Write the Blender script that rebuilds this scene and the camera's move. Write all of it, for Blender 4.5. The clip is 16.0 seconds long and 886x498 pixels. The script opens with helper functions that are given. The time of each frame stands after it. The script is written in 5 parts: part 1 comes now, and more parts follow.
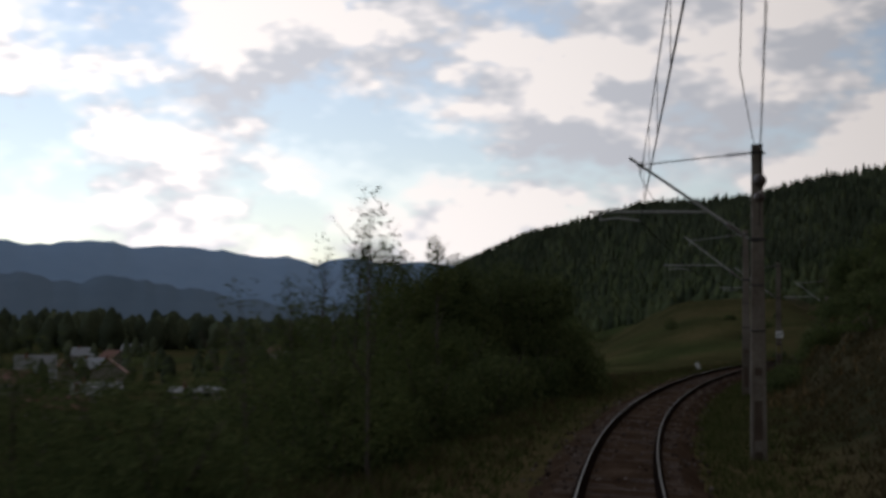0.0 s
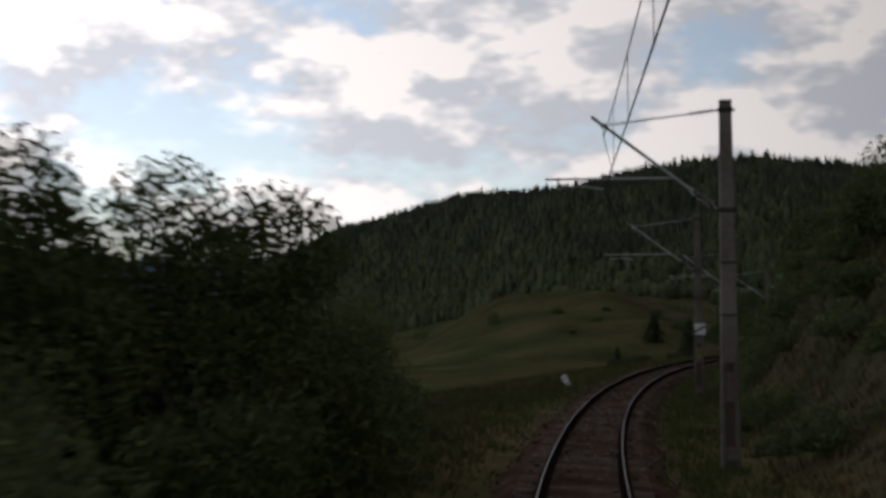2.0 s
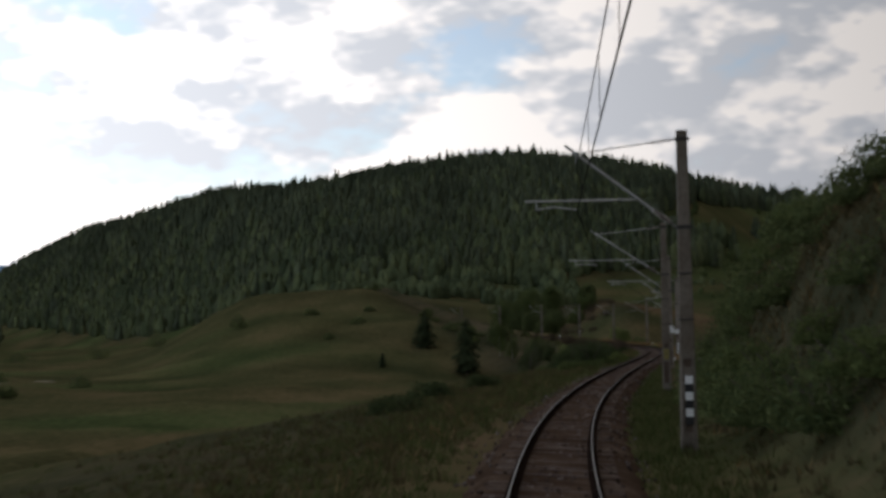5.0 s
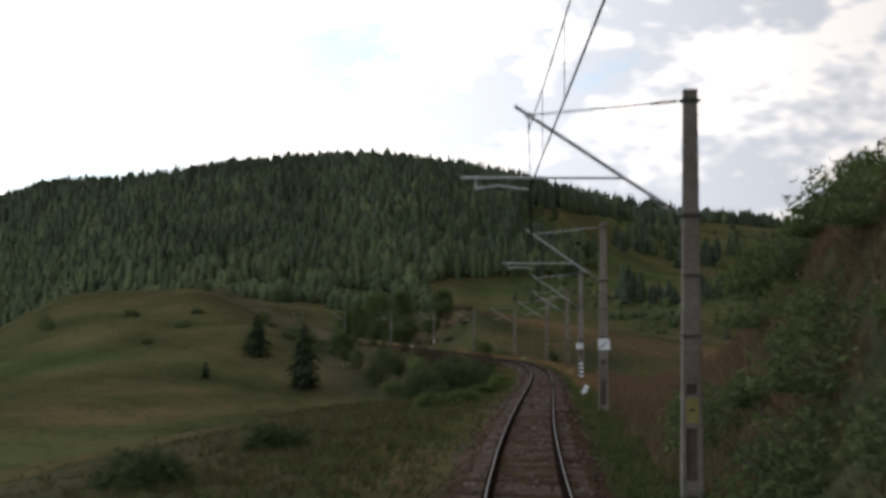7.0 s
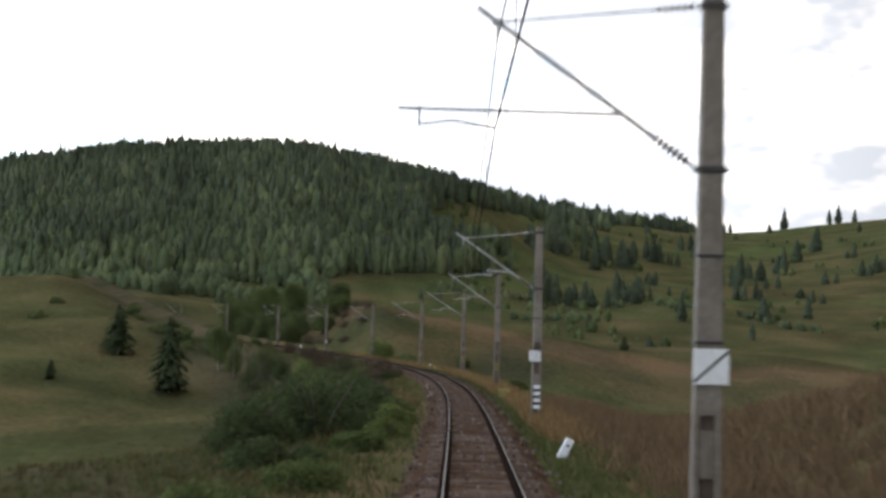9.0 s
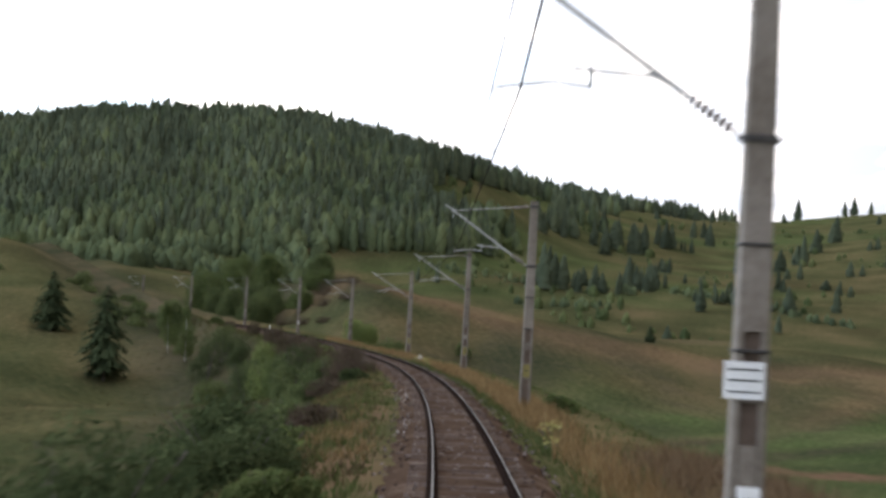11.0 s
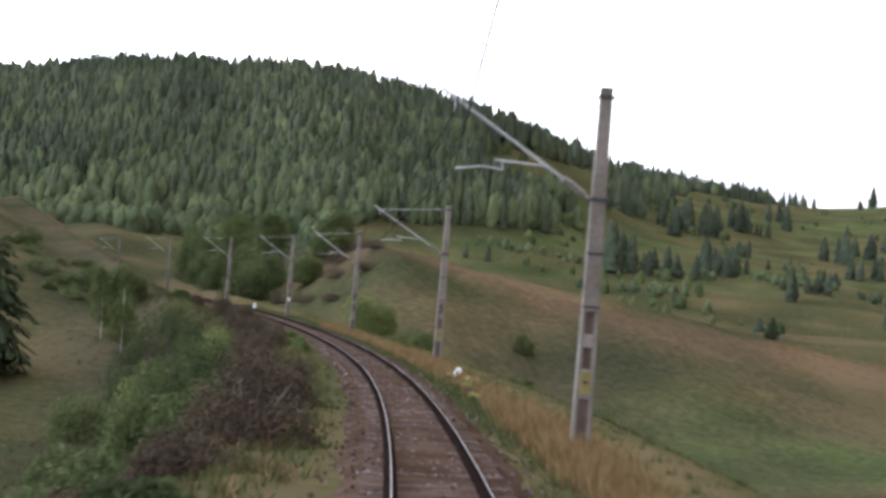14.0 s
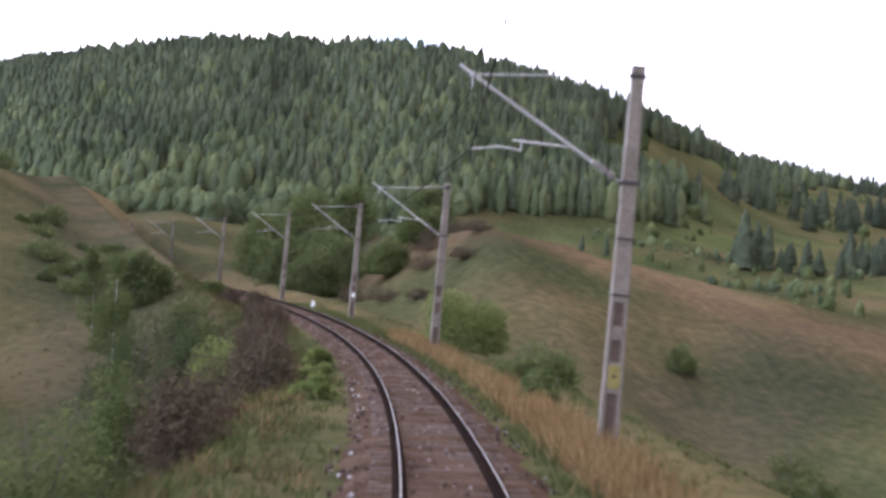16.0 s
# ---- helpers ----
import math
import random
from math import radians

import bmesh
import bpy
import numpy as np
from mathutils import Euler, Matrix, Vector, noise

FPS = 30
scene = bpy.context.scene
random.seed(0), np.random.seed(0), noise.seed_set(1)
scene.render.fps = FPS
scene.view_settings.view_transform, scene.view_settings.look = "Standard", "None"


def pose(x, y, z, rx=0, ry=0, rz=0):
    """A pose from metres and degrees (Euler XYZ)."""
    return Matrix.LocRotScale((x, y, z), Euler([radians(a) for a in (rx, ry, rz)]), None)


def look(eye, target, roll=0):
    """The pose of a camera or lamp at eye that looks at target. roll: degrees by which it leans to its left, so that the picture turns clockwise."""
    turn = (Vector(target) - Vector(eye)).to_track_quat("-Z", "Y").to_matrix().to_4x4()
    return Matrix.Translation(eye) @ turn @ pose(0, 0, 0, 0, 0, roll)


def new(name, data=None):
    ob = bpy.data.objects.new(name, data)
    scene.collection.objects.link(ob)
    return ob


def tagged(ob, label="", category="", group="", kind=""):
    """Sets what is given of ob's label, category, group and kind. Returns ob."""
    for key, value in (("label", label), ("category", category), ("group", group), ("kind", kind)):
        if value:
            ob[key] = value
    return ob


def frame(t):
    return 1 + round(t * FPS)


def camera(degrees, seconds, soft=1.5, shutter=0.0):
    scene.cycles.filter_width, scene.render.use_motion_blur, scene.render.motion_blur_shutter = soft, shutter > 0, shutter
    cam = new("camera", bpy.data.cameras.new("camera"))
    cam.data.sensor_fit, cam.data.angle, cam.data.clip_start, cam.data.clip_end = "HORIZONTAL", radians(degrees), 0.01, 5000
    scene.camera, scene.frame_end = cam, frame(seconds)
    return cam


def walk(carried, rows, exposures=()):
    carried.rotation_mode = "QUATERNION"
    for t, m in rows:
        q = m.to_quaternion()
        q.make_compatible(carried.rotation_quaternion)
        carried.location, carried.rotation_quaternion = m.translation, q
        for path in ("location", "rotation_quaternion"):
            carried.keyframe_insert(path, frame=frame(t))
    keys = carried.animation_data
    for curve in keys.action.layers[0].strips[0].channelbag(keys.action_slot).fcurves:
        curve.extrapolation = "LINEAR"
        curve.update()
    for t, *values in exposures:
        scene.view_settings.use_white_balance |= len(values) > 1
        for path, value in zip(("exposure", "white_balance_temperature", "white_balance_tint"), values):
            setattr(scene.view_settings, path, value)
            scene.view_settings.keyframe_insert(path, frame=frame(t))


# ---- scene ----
cam = camera(30.6, 16.0, soft=3.4, shutter=0.5)
# seconds, eye, heading, pitch, lean
PATH = [
    (0.0, 0.00, 0.630, 2.767, 3.865, 2.771, 0.150),
    (0.5, 11.49, 0.550, 2.736, 2.494, 2.867, -0.593),
    (1.0, 23.01, 0.280, 2.708, 1.182, 2.920, -0.668),
    (1.5, 34.54, -0.224, 2.683, -0.428, 2.830, -0.462),
    (2.0, 46.09, -0.992, 2.660, -2.565, 2.649, -0.516),
    (2.5, 57.63, -2.040, 2.645, -3.994, 2.632, -0.673),
    (3.0, 69.17, -3.368, 2.639, -5.521, 2.608, -0.704),
    (3.5, 80.70, -4.959, 2.637, -6.835, 2.578, -0.764),
    (4.0, 92.22, -6.793, 2.640, -8.222, 2.614, -0.755),
    (4.5, 103.72, -8.857, 2.642, -9.609, 2.611, -0.998),
    (5.0, 115.20, -11.159, 2.636, -10.945, 2.637, -1.125),
    (5.5, 126.65, -13.709, 2.621, -12.281, 2.685, -0.998),
    (6.0, 138.06, -16.516, 2.596, -13.607, 2.747, -0.701),
    (6.5, 149.43, -19.577, 2.563, -14.915, 2.809, -0.309),
    (7.0, 160.77, -22.883, 2.522, -16.195, 2.863, 0.106),
    (7.5, 172.05, -26.404, 2.474, -17.437, 2.898, 0.475),
    (8.0, 183.30, -30.111, 2.420, -18.631, 2.903, 0.726),
    (8.5, 194.52, -33.966, 2.360, -19.147, 2.938, 1.069),
    (9.0, 205.73, -37.926, 2.292, -19.490, 2.945, 1.460),
    (9.5, 216.94, -41.959, 2.219, -19.677, 2.910, 1.884),
    (10.0, 228.15, -46.037, 2.138, -19.726, 2.820, 2.319),
    (10.5, 239.38, -50.143, 2.048, -19.656, 2.662, 2.729),
    (11.0, 250.63, -54.256, 1.952, -19.483, 2.421, 3.065),
    (11.5, 261.90, -58.352, 1.853, -19.225, 2.085, 3.257),
    (12.0, 273.22, -62.411, 1.756, -19.051, 1.891, 3.415),
    (12.5, 284.58, -66.412, 1.663, -18.778, 1.973, 3.895),
    (13.0, 295.99, -70.341, 1.577, -18.568, 1.902, 4.185),
    (13.5, 307.46, -74.179, 1.496, -18.515, 1.837, 4.346),
    (14.0, 318.98, -77.906, 1.420, -17.786, 1.752, 4.539),
    (14.5, 330.57, -81.511, 1.347, -16.579, 1.621, 4.694),
    (15.0, 342.22, -84.976, 1.273, -15.603, 1.561, 4.569),
    (15.5, 353.94, -88.286, 1.194, -14.796, 1.450, 4.628),
    (16.0, 365.74, -91.429, 1.115, -13.991, 1.412, 4.912),
]


def aim(x, y, z, yaw, pitch, lean):
    a, b = radians(yaw), radians(pitch)
    way = Vector((math.cos(a) * math.cos(b), math.sin(a) * math.cos(b), math.sin(b)))
    return look((x, y, z), Vector((x, y, z)) + way * 50, lean)


walk(cam, [(r[0], aim(*r[1:])) for r in PATH],
     exposures=[(0.0, -2.38, 6500, 14), (2.0, -2.2, 6480, 14), (3.5, -2.0, 6480, 13), (5.0, -1.68, 6480, 12), (7.5, -0.62, 6450, 12), (8.5, -0.30, 6450, 12),
                (11.0, 0.12, 6370, 13), (12.5, 0.42, 6290, 15), (14.0, 0.60, 6200, 19), (16.0, 0.90, 6050, 28)])
# ---------------------------------------------------------------- sky and sun
world = bpy.data.worlds.new("sky")
scene.world = world
world.use_nodes = True
wn, wl = world.node_tree.nodes, world.node_tree.links
wn.clear()


def wnode(kind, **values):
    n = wn.new(kind)
    for k, v in values.items():
        n.inputs[k].default_value = v
    return n


def wmath(op, a, b):
    n = wn.new("ShaderNodeMath")
    n.operation = op
    for i, v in enumerate((a, b)):
        if isinstance(v, (int, float)):
            n.inputs[i].default_value = v
        else:
            wl.new(v, n.inputs[i])
    return n.outputs[0]


def wramp(fac, stops):
    n = wn.new("ShaderNodeValToRGB")
    e = n.color_ramp.elements
    while len(e) < len(stops):
        e.new(0.5)
    for el, (pos, col) in zip(e, stops):
        el.position, el.color = pos, (*col, 1)
    wl.new(fac, n.inputs[0])
    return n.outputs[0]


sky = wn.new("ShaderNodeTexSky")
sky.sky_type, sky.sun_disc = "NISHITA", False
sky.sun_elevation, sky.sun_rotation = radians(38), radians(75)
sky.dust_density = 0.2
coord = wn.new("ShaderNodeTexCoord")
sep = wn.new("ShaderNodeSeparateXYZ")
wl.new(coord.outputs["Generated"], sep.inputs[0])
# heaped clouds: the same noise read twice, a little apart in height, tells lit tops from grey undersides


def cloud_field(lift, scale, detail, rough):
    m = wn.new("ShaderNodeVectorMath")
    m.operation = "MULTIPLY_ADD"
    m.inputs[1].default_value, m.inputs[2].default_value = (1.0, 1.0, 2.3), (3.1, 1.7, lift)
    wl.new(coord.outputs["Generated"], m.inputs[0])
    n = wnode("ShaderNodeTexNoise", Scale=scale, Detail=detail, Roughness=rough, Distortion=0.15)
    wl.new(m.outputs[0], n.inputs["Vector"])
    return n.outputs[0]


def cloud_heaps(lift):
    """Rounded heaps over finer fleece."""
    m = wn.new("ShaderNodeVectorMath")
    m.operation = "MULTIPLY_ADD"
    m.inputs[1].default_value, m.inputs[2].default_value = (1.0, 1.0, 1.9), (3.1, 1.7, lift)
    wl.new(coord.outputs["Generated"], m.inputs[0])
    v = wnode("ShaderNodeTexVoronoi", Scale=8.0, Detail=3.0, Roughness=0.62, Lacunarity=2.3)
    v.feature = "SMOOTH_F1"
    v.inputs["Smoothness"].default_value = 0.35
    wl.new(m.outputs[0], v.inputs["Vector"])
    return wmath("ADD", wmath("MULTIPLY", wmath("SUBTRACT", 1.0, v.outputs["Distance"]), 0.5), wmath("MULTIPLY", cloud_field(lift, 13.0, 7.0, 0.52), 0.45))


wide, here, above = cloud_field(0.3, 5.5, 4.0, 0.5), cloud_heaps(0.0), cloud_heaps(0.05)
cover = wramp(wmath("SUBTRACT", wmath("ADD", wmath("MULTIPLY", wide, 0.55), wmath("MULTIPLY", here, 0.45)), wmath("MULTIPLY", sep.outputs[1], 0.30)), [(0.262, (0.30, 0.30, 0.30)), (0.345, (1, 1, 1))])
light = wmath("ADD", wmath("ADD", 0.42, wmath("MULTIPLY", wmath("SUBTRACT", here, above), 2.3)), wmath("MULTIPLY", wmath("SUBTRACT", wide, 0.5), 0.9))
shade = wramp(light, [(0.18, (0.84, 0.88, 0.94)), (0.34, (0.99, 1.01, 1.04)), (0.48, (1.17, 1.16, 1.17)), (0.64, (1.44, 1.38, 1.32))])
mix = wn.new("ShaderNodeMix")
mix.data_type = "RGBA"
blue = wn.new("ShaderNodeVectorMath")
blue.operation = "SCALE"
blue.inputs["Scale"].default_value = 0.13
wl.new(sky.outputs[0], blue.inputs[0])
wl.new(cover, mix.inputs[0]), wl.new(blue.outputs[0], mix.inputs[6]), wl.new(shade, mix.inputs[7])
# the hidden sun brightens the cloud ahead and to the left of the train; the sky behind is heavier
ahead = wmath("ADD", wmath("MULTIPLY", sep.outputs[0], 0.34), 0.78)
ahead = wmath("ADD", ahead, wmath("MULTIPLY", wmath("POWER", wmath("MAXIMUM", sep.outputs[0], 0.0), 16.0), 0.12))
low = wmath("SUBTRACT", 1.06, wmath("MULTIPLY", wmath("MAXIMUM", sep.outputs[2], 0.0), 0.36))
aside = wmath("MAXIMUM", wmath("ADD", 1.0, wmath("MULTIPLY", sep.outputs[1], 0.95)), 0.40)
aside = wmath("POWER", aside, 1.3)
glow = wmath("MULTIPLY", wmath("MULTIPLY", wmath("MAXIMUM", ahead, 0.2), low), aside)
out = wn.new("ShaderNodeVectorMath")
out.operation = "SCALE"
wl.new(mix.outputs[2], out.inputs[0]), wl.new(glow, out.inputs["Scale"])
bg = wnode("ShaderNodeBackground", Strength=2.6)
wo = wn.new("ShaderNodeOutputWorld")
wl.new(out.outputs[0], bg.inputs[0]), wl.new(bg.outputs[0], wo.inputs[0])

sun = new("sun", bpy.data.lights.new("sun", "SUN"))
sun.data.energy, sun.data.angle, sun.data.color = 0.6, radians(14), (1.0, 0.93, 0.84)
sun.matrix_world = look((0, 0, 100), (-62, 20, 46))
# ---------------------------------------------------------------- materials
def material(name, stops, scale=1.0, fine=8.0, rough=0.8, metal=0.0, bump=0.3, depth=0.02, per_object=0.0, per_island=0.0, mask=None, spec=0.3, through_light=0.0, tone=0.0):
    """Two scales of noise blended into a colour ramp; mask: (attribute, colour stops) laid over it."""
    m = bpy.data.materials.new(name)
    m.use_nodes = True
    n, l = m.node_tree.nodes, m.node_tree.links
    b = n["Principled BSDF"]
    b.inputs["Roughness"].default_value, b.inputs["Metallic"].default_value = rough, metal
    b.inputs["Specular IOR Level"].default_value = spec
    geo = n.new("ShaderNodeNewGeometry")

    def tex(s, detail=5.0):
        t = n.new("ShaderNodeTexNoise")
        t.inputs["Scale"].default_value, t.inputs["Detail"].default_value = s, detail
        l.new(geo.outputs["Position"], t.inputs["Vector"])
        return t.outputs[0]

    def calc(op, a, c):
        t = n.new("ShaderNodeMath")
        t.operation = op
        for i, v in enumerate((a, c)):
            if isinstance(v, (int, float)):
                t.inputs[i].default_value = v
            else:
                l.new(v, t.inputs[i])
        return t.outputs[0]

    def ramp(fac, st):
        t = n.new("ShaderNodeValToRGB")
        e = t.color_ramp.elements
        while len(e) < len(st):
            e.new(0.5)
        for el, (pos, col) in zip(e, st):
            el.position, el.color = pos, (*col, 1)
        l.new(fac, t.inputs[0])
        return t.outputs[0]

    small = tex(fine)
    fac = calc("ADD", calc("MULTIPLY", tex(scale), 0.6), calc("MULTIPLY", small, 0.4))
    if per_object:
        o = n.new("ShaderNodeObjectInfo")
        fac = calc("ADD", fac, calc("MULTIPLY", calc("SUBTRACT", o.outputs["Random"], 0.5), per_object))
    if per_island:
        fac = calc("ADD", fac, calc("MULTIPLY", calc("SUBTRACT", geo.outputs["Random Per Island"], 0.5), per_island))
    if tone:
        at = n.new("ShaderNodeAttribute")
        at.attribute_name = "tone"
        fac = calc("ADD", fac, calc("MULTIPLY", calc("SUBTRACT", at.outputs["Fac"], 0.5), tone))
    col = ramp(fac, stops)
    for attr, st in (mask or ()):
        a = n.new("ShaderNodeAttribute")
        a.attribute_name = attr
        mx = n.new("ShaderNodeMix")
        mx.data_type = "RGBA"
        soft = calc("MULTIPLY", a.outputs["Fac"], calc("ADD", 0.35, calc("MULTIPLY", tex(fine * 0.35), 1.3)))
        l.new(calc("MINIMUM", soft, 1.0), mx.inputs[0])
        l.new(col, mx.inputs[6])
        l.new(ramp(fac, st), mx.inputs[7])
        col = mx.outputs[2]
    l.new(col, b.inputs["Base Color"])
    if bump:
        bp = n.new("ShaderNodeBump")
        bp.inputs["Strength"].default_value, bp.inputs["Distance"].default_value = bump, depth
        l.new(small, bp.inputs["Height"])
        l.new(bp.outputs[0], b.inputs["Normal"])
    if through_light:
        tr = n.new("ShaderNodeBsdfTranslucent")
        l.new(col, tr.inputs[0])
        ms = n.new("ShaderNodeMixShader")
        ms.inputs[0].default_value = through_light
        l.new(b.outputs[0], ms.inputs[1])
        l.new(tr.outputs[0], ms.inputs[2])
        l.new(ms.outputs[0], n["Material Output"].inputs[0])
    return m


EARTH = [(0.40, (0.035, 0.039, 0.017)), (0.46, (0.048, 0.051, 0.022)), (0.53, (0.062, 0.059, 0.026)), (0.60, (0.083, 0.068, 0.033))]
DRY = [(0.40, (0.062, 0.046, 0.023)), (0.5, (0.092, 0.067, 0.033)), (0.60, (0.130, 0.094, 0.048))]
LUSH = [(0.40, (0.038, 0.052, 0.019)), (0.5, (0.054, 0.071, 0.026)), (0.60, (0.079, 0.090, 0.036))]
SCRUB = [(0.38, (0.028, 0.032, 0.017)), (0.5, (0.044, 0.043, 0.024)), (0.62, (0.068, 0.058, 0.034))]
PATHC = [(0.3, (0.088, 0.055, 0.034)), (0.7, (0.14, 0.092, 0.056))]
mat_ground = material("meadow", EARTH, 0.04, 1.1, 0.95, bump=0.6, depth=0.25, spec=0,
                      mask=[("dry", DRY), ("lush", LUSH), ("scrub", SCRUB), ("path", PATHC)])
mat_ballast = material("ballast", [(0.30, (0.024, 0.015, 0.010)), (0.45, (0.048, 0.031, 0.021)), (0.57, (0.072, 0.049, 0.034)), (0.70, (0.125, 0.092, 0.070))], 0.9, 11.0, 0.95, bump=0.9, depth=0.06, spec=0)
mat_sleeper = material("sleeper concrete", [(0.3, (0.045, 0.030, 0.023)), (0.6, (0.080, 0.057, 0.045)), (0.8, (0.15, 0.12, 0.10))], 1.5, 14.0, 0.9, bump=0.4, per_object=0.25, spec=0.05)
mat_railside = material("rusty rail", [(0.3, (0.008, 0.006, 0.005)), (0.7, (0.022, 0.014, 0.011))], 1.2, 20.0, 0.85, bump=0.3, depth=0.004, spec=0.0)
mat_railhead = material("polished rail head", [(0.3, (0.024, 0.022, 0.021)), (0.7, (0.040, 0.038, 0.037))], 0.5, 9.0, 0.42, metal=0.7, bump=0.04, depth=0.002)
mat_concrete = material("weathered mast concrete", [(0.3, (0.105, 0.085, 0.066)), (0.5, (0.158, 0.135, 0.111)), (0.7, (0.225, 0.198, 0.168))], 0.8, 9.0, 0.9, bump=0.35, depth=0.01, per_object=0.15, spec=0.1)
mat_web = material("darker brown concrete web", [(0.3, (0.075, 0.054, 0.042)), (0.6, (0.115, 0.086, 0.068)), (0.8, (0.16, 0.13, 0.108))], 1.5, 8.0, 0.9, bump=0.3, depth=0.01, per_object=0.2, spec=0.05)
mat_steel = material("galvanised steel", [(0.3, (0.27, 0.27, 0.265)), (0.7, (0.41, 0.41, 0.40))], 2.0, 20.0, 0.55, metal=0.35, bump=0.1, depth=0.003)
mat_iron = material("dark iron", [(0.3, (0.025, 0.023, 0.022)), (0.7, (0.06, 0.055, 0.05))], 2.0, 20.0, 0.7, bump=0.2, depth=0.003)
mat_insul = material("brown porcelain", [(0.3, (0.05, 0.035, 0.03)), (0.7, (0.11, 0.08, 0.07))], 3.0, 20.0, 0.3, bump=0.0, spec=0.5)
mat_wire = material("weathered copper wire", [(0.3, (0.016, 0.014, 0.013)), (0.7, (0.035, 0.030, 0.028))], 3.0, 20.0, 0.8, bump=0.0, spec=0.0)
mat_white = material("white enamel", [(0.3, (0.58, 0.58, 0.57)), (0.6, (0.74, 0.74, 0.73))], 2.0, 15.0, 0.6, bump=0.1, depth=0.003)
mat_black = material("black paint", [(0.3, (0.012, 0.012, 0.012)), (0.7, (0.03, 0.03, 0.03))], 3.0, 20.0, 0.6, bump=0.1, depth=0.003)
mat_yellow = material("faded yellow paint", [(0.3, (0.14, 0.112, 0.036)), (0.6, (0.22, 0.185, 0.06))], 3.0, 15.0, 0.75, bump=0.2, depth=0.004)
mat_spruce = material("spruce needles", [(0.2, (0.046, 0.057, 0.036)), (0.5, (0.076, 0.092, 0.057)), (0.8, (0.124, 0.144, 0.082))], 0.02, 0.6, 0.9, bump=0, spec=0, through_light=0.2, tone=0.6)
mat_pine = material("dark spruce boughs", [(0.25, (0.026, 0.034, 0.018)), (0.5, (0.040, 0.052, 0.026)), (0.75, (0.062, 0.076, 0.036))], 0.3, 2.0, 0.9, bump=0, spec=0, through_light=0.2)
mat_broad = material("broadleaf hillside foliage", [(0.2, (0.052, 0.068, 0.038)), (0.5, (0.088, 0.110, 0.056)), (0.8, (0.142, 0.164, 0.078))], 0.02, 0.9, 0.9, bump=0, spec=0, through_light=0.2, tone=0.6)
mat_leaf = material("bush leaves", [(0.25, (0.047, 0.064, 0.023)), (0.5, (0.079, 0.101, 0.036)), (0.75, (0.128, 0.145, 0.056))], 0.3, 2.0, 0.85, bump=0, spec=0, per_island=0.4, through_light=0.3)
mat_leaf_dark = material("dark leaves", [(0.25, (0.046, 0.064, 0.027)), (0.5, (0.082, 0.102, 0.040)), (0.75, (0.134, 0.151, 0.064))], 0.3, 2.0, 0.85, bump=0, spec=0, per_island=0.4, through_light=0.25)
mat_deep = material("deep green leaves", [(0.25, (0.030, 0.042, 0.019)), (0.5, (0.052, 0.068, 0.029)), (0.75, (0.084, 0.100, 0.044))], 0.3, 2.0, 0.85, bump=0, spec=0, per_island=0.4, through_light=0.25)
mat_twig = material("dry reddish brush", [(0.25, (0.052, 0.037, 0.027)), (0.5, (0.080, 0.057, 0.041)), (0.75, (0.094, 0.082, 0.047))], 0.5, 3.0, 0.8, bump=0, per_island=0.5, spec=0)
mat_bark = material("bark", [(0.3, (0.05, 0.04, 0.03)), (0.7, (0.12, 0.10, 0.08))], 2.0, 12.0, 0.9, bump=0.5, depth=0.02)
mat_birch = material("birch bark", [(0.36, (0.06, 0.055, 0.05)), (0.46, (0.32, 0.31, 0.29)), (0.7, (0.45, 0.44, 0.41))], 3.0, 7.0, 0.8, bump=0.2, depth=0.01)
mat_strawgrass = material("dry grass blades", [(0.25, (0.112, 0.070, 0.030)), (0.5, (0.172, 0.112, 0.050)), (0.75, (0.240, 0.168, 0.084))], 0.4, 3.0, 0.8, bump=0, per_island=0.6, through_light=0.25, spec=0)
mat_scrubgrass = material("olive brown weeds", [(0.25, (0.041, 0.037, 0.017)), (0.5, (0.067, 0.056, 0.027)), (0.75, (0.107, 0.081, 0.043))], 0.3, 3.0, 0.8, bump=0, per_island=0.5, through_light=0.2, spec=0)
mat_rust = material("rust-brown dry weeds", [(0.25, (0.085, 0.055, 0.032)), (0.5, (0.125, 0.083, 0.048)), (0.75, (0.165, 0.118, 0.068))], 0.3, 3.0, 0.85, bump=0, per_island=0.5, through_light=0.2, spec=0)
mat_willow = material("yellow-green willow leaves", [(0.25, (0.088, 0.112, 0.034)), (0.5, (0.125, 0.155, 0.050)), (0.75, (0.170, 0.196, 0.072))], 0.3, 2.0, 0.85, bump=0, spec=0, per_island=0.4, through_light=0.3)
mat_greengrass = material("green grass blades", [(0.25, (0.043, 0.058, 0.018)), (0.5, (0.067, 0.081, 0.027)), (0.75, (0.112, 0.112, 0.047))], 0.2, 3.0, 0.8, bump=0, per_island=0.6, through_light=0.25, spec=0)

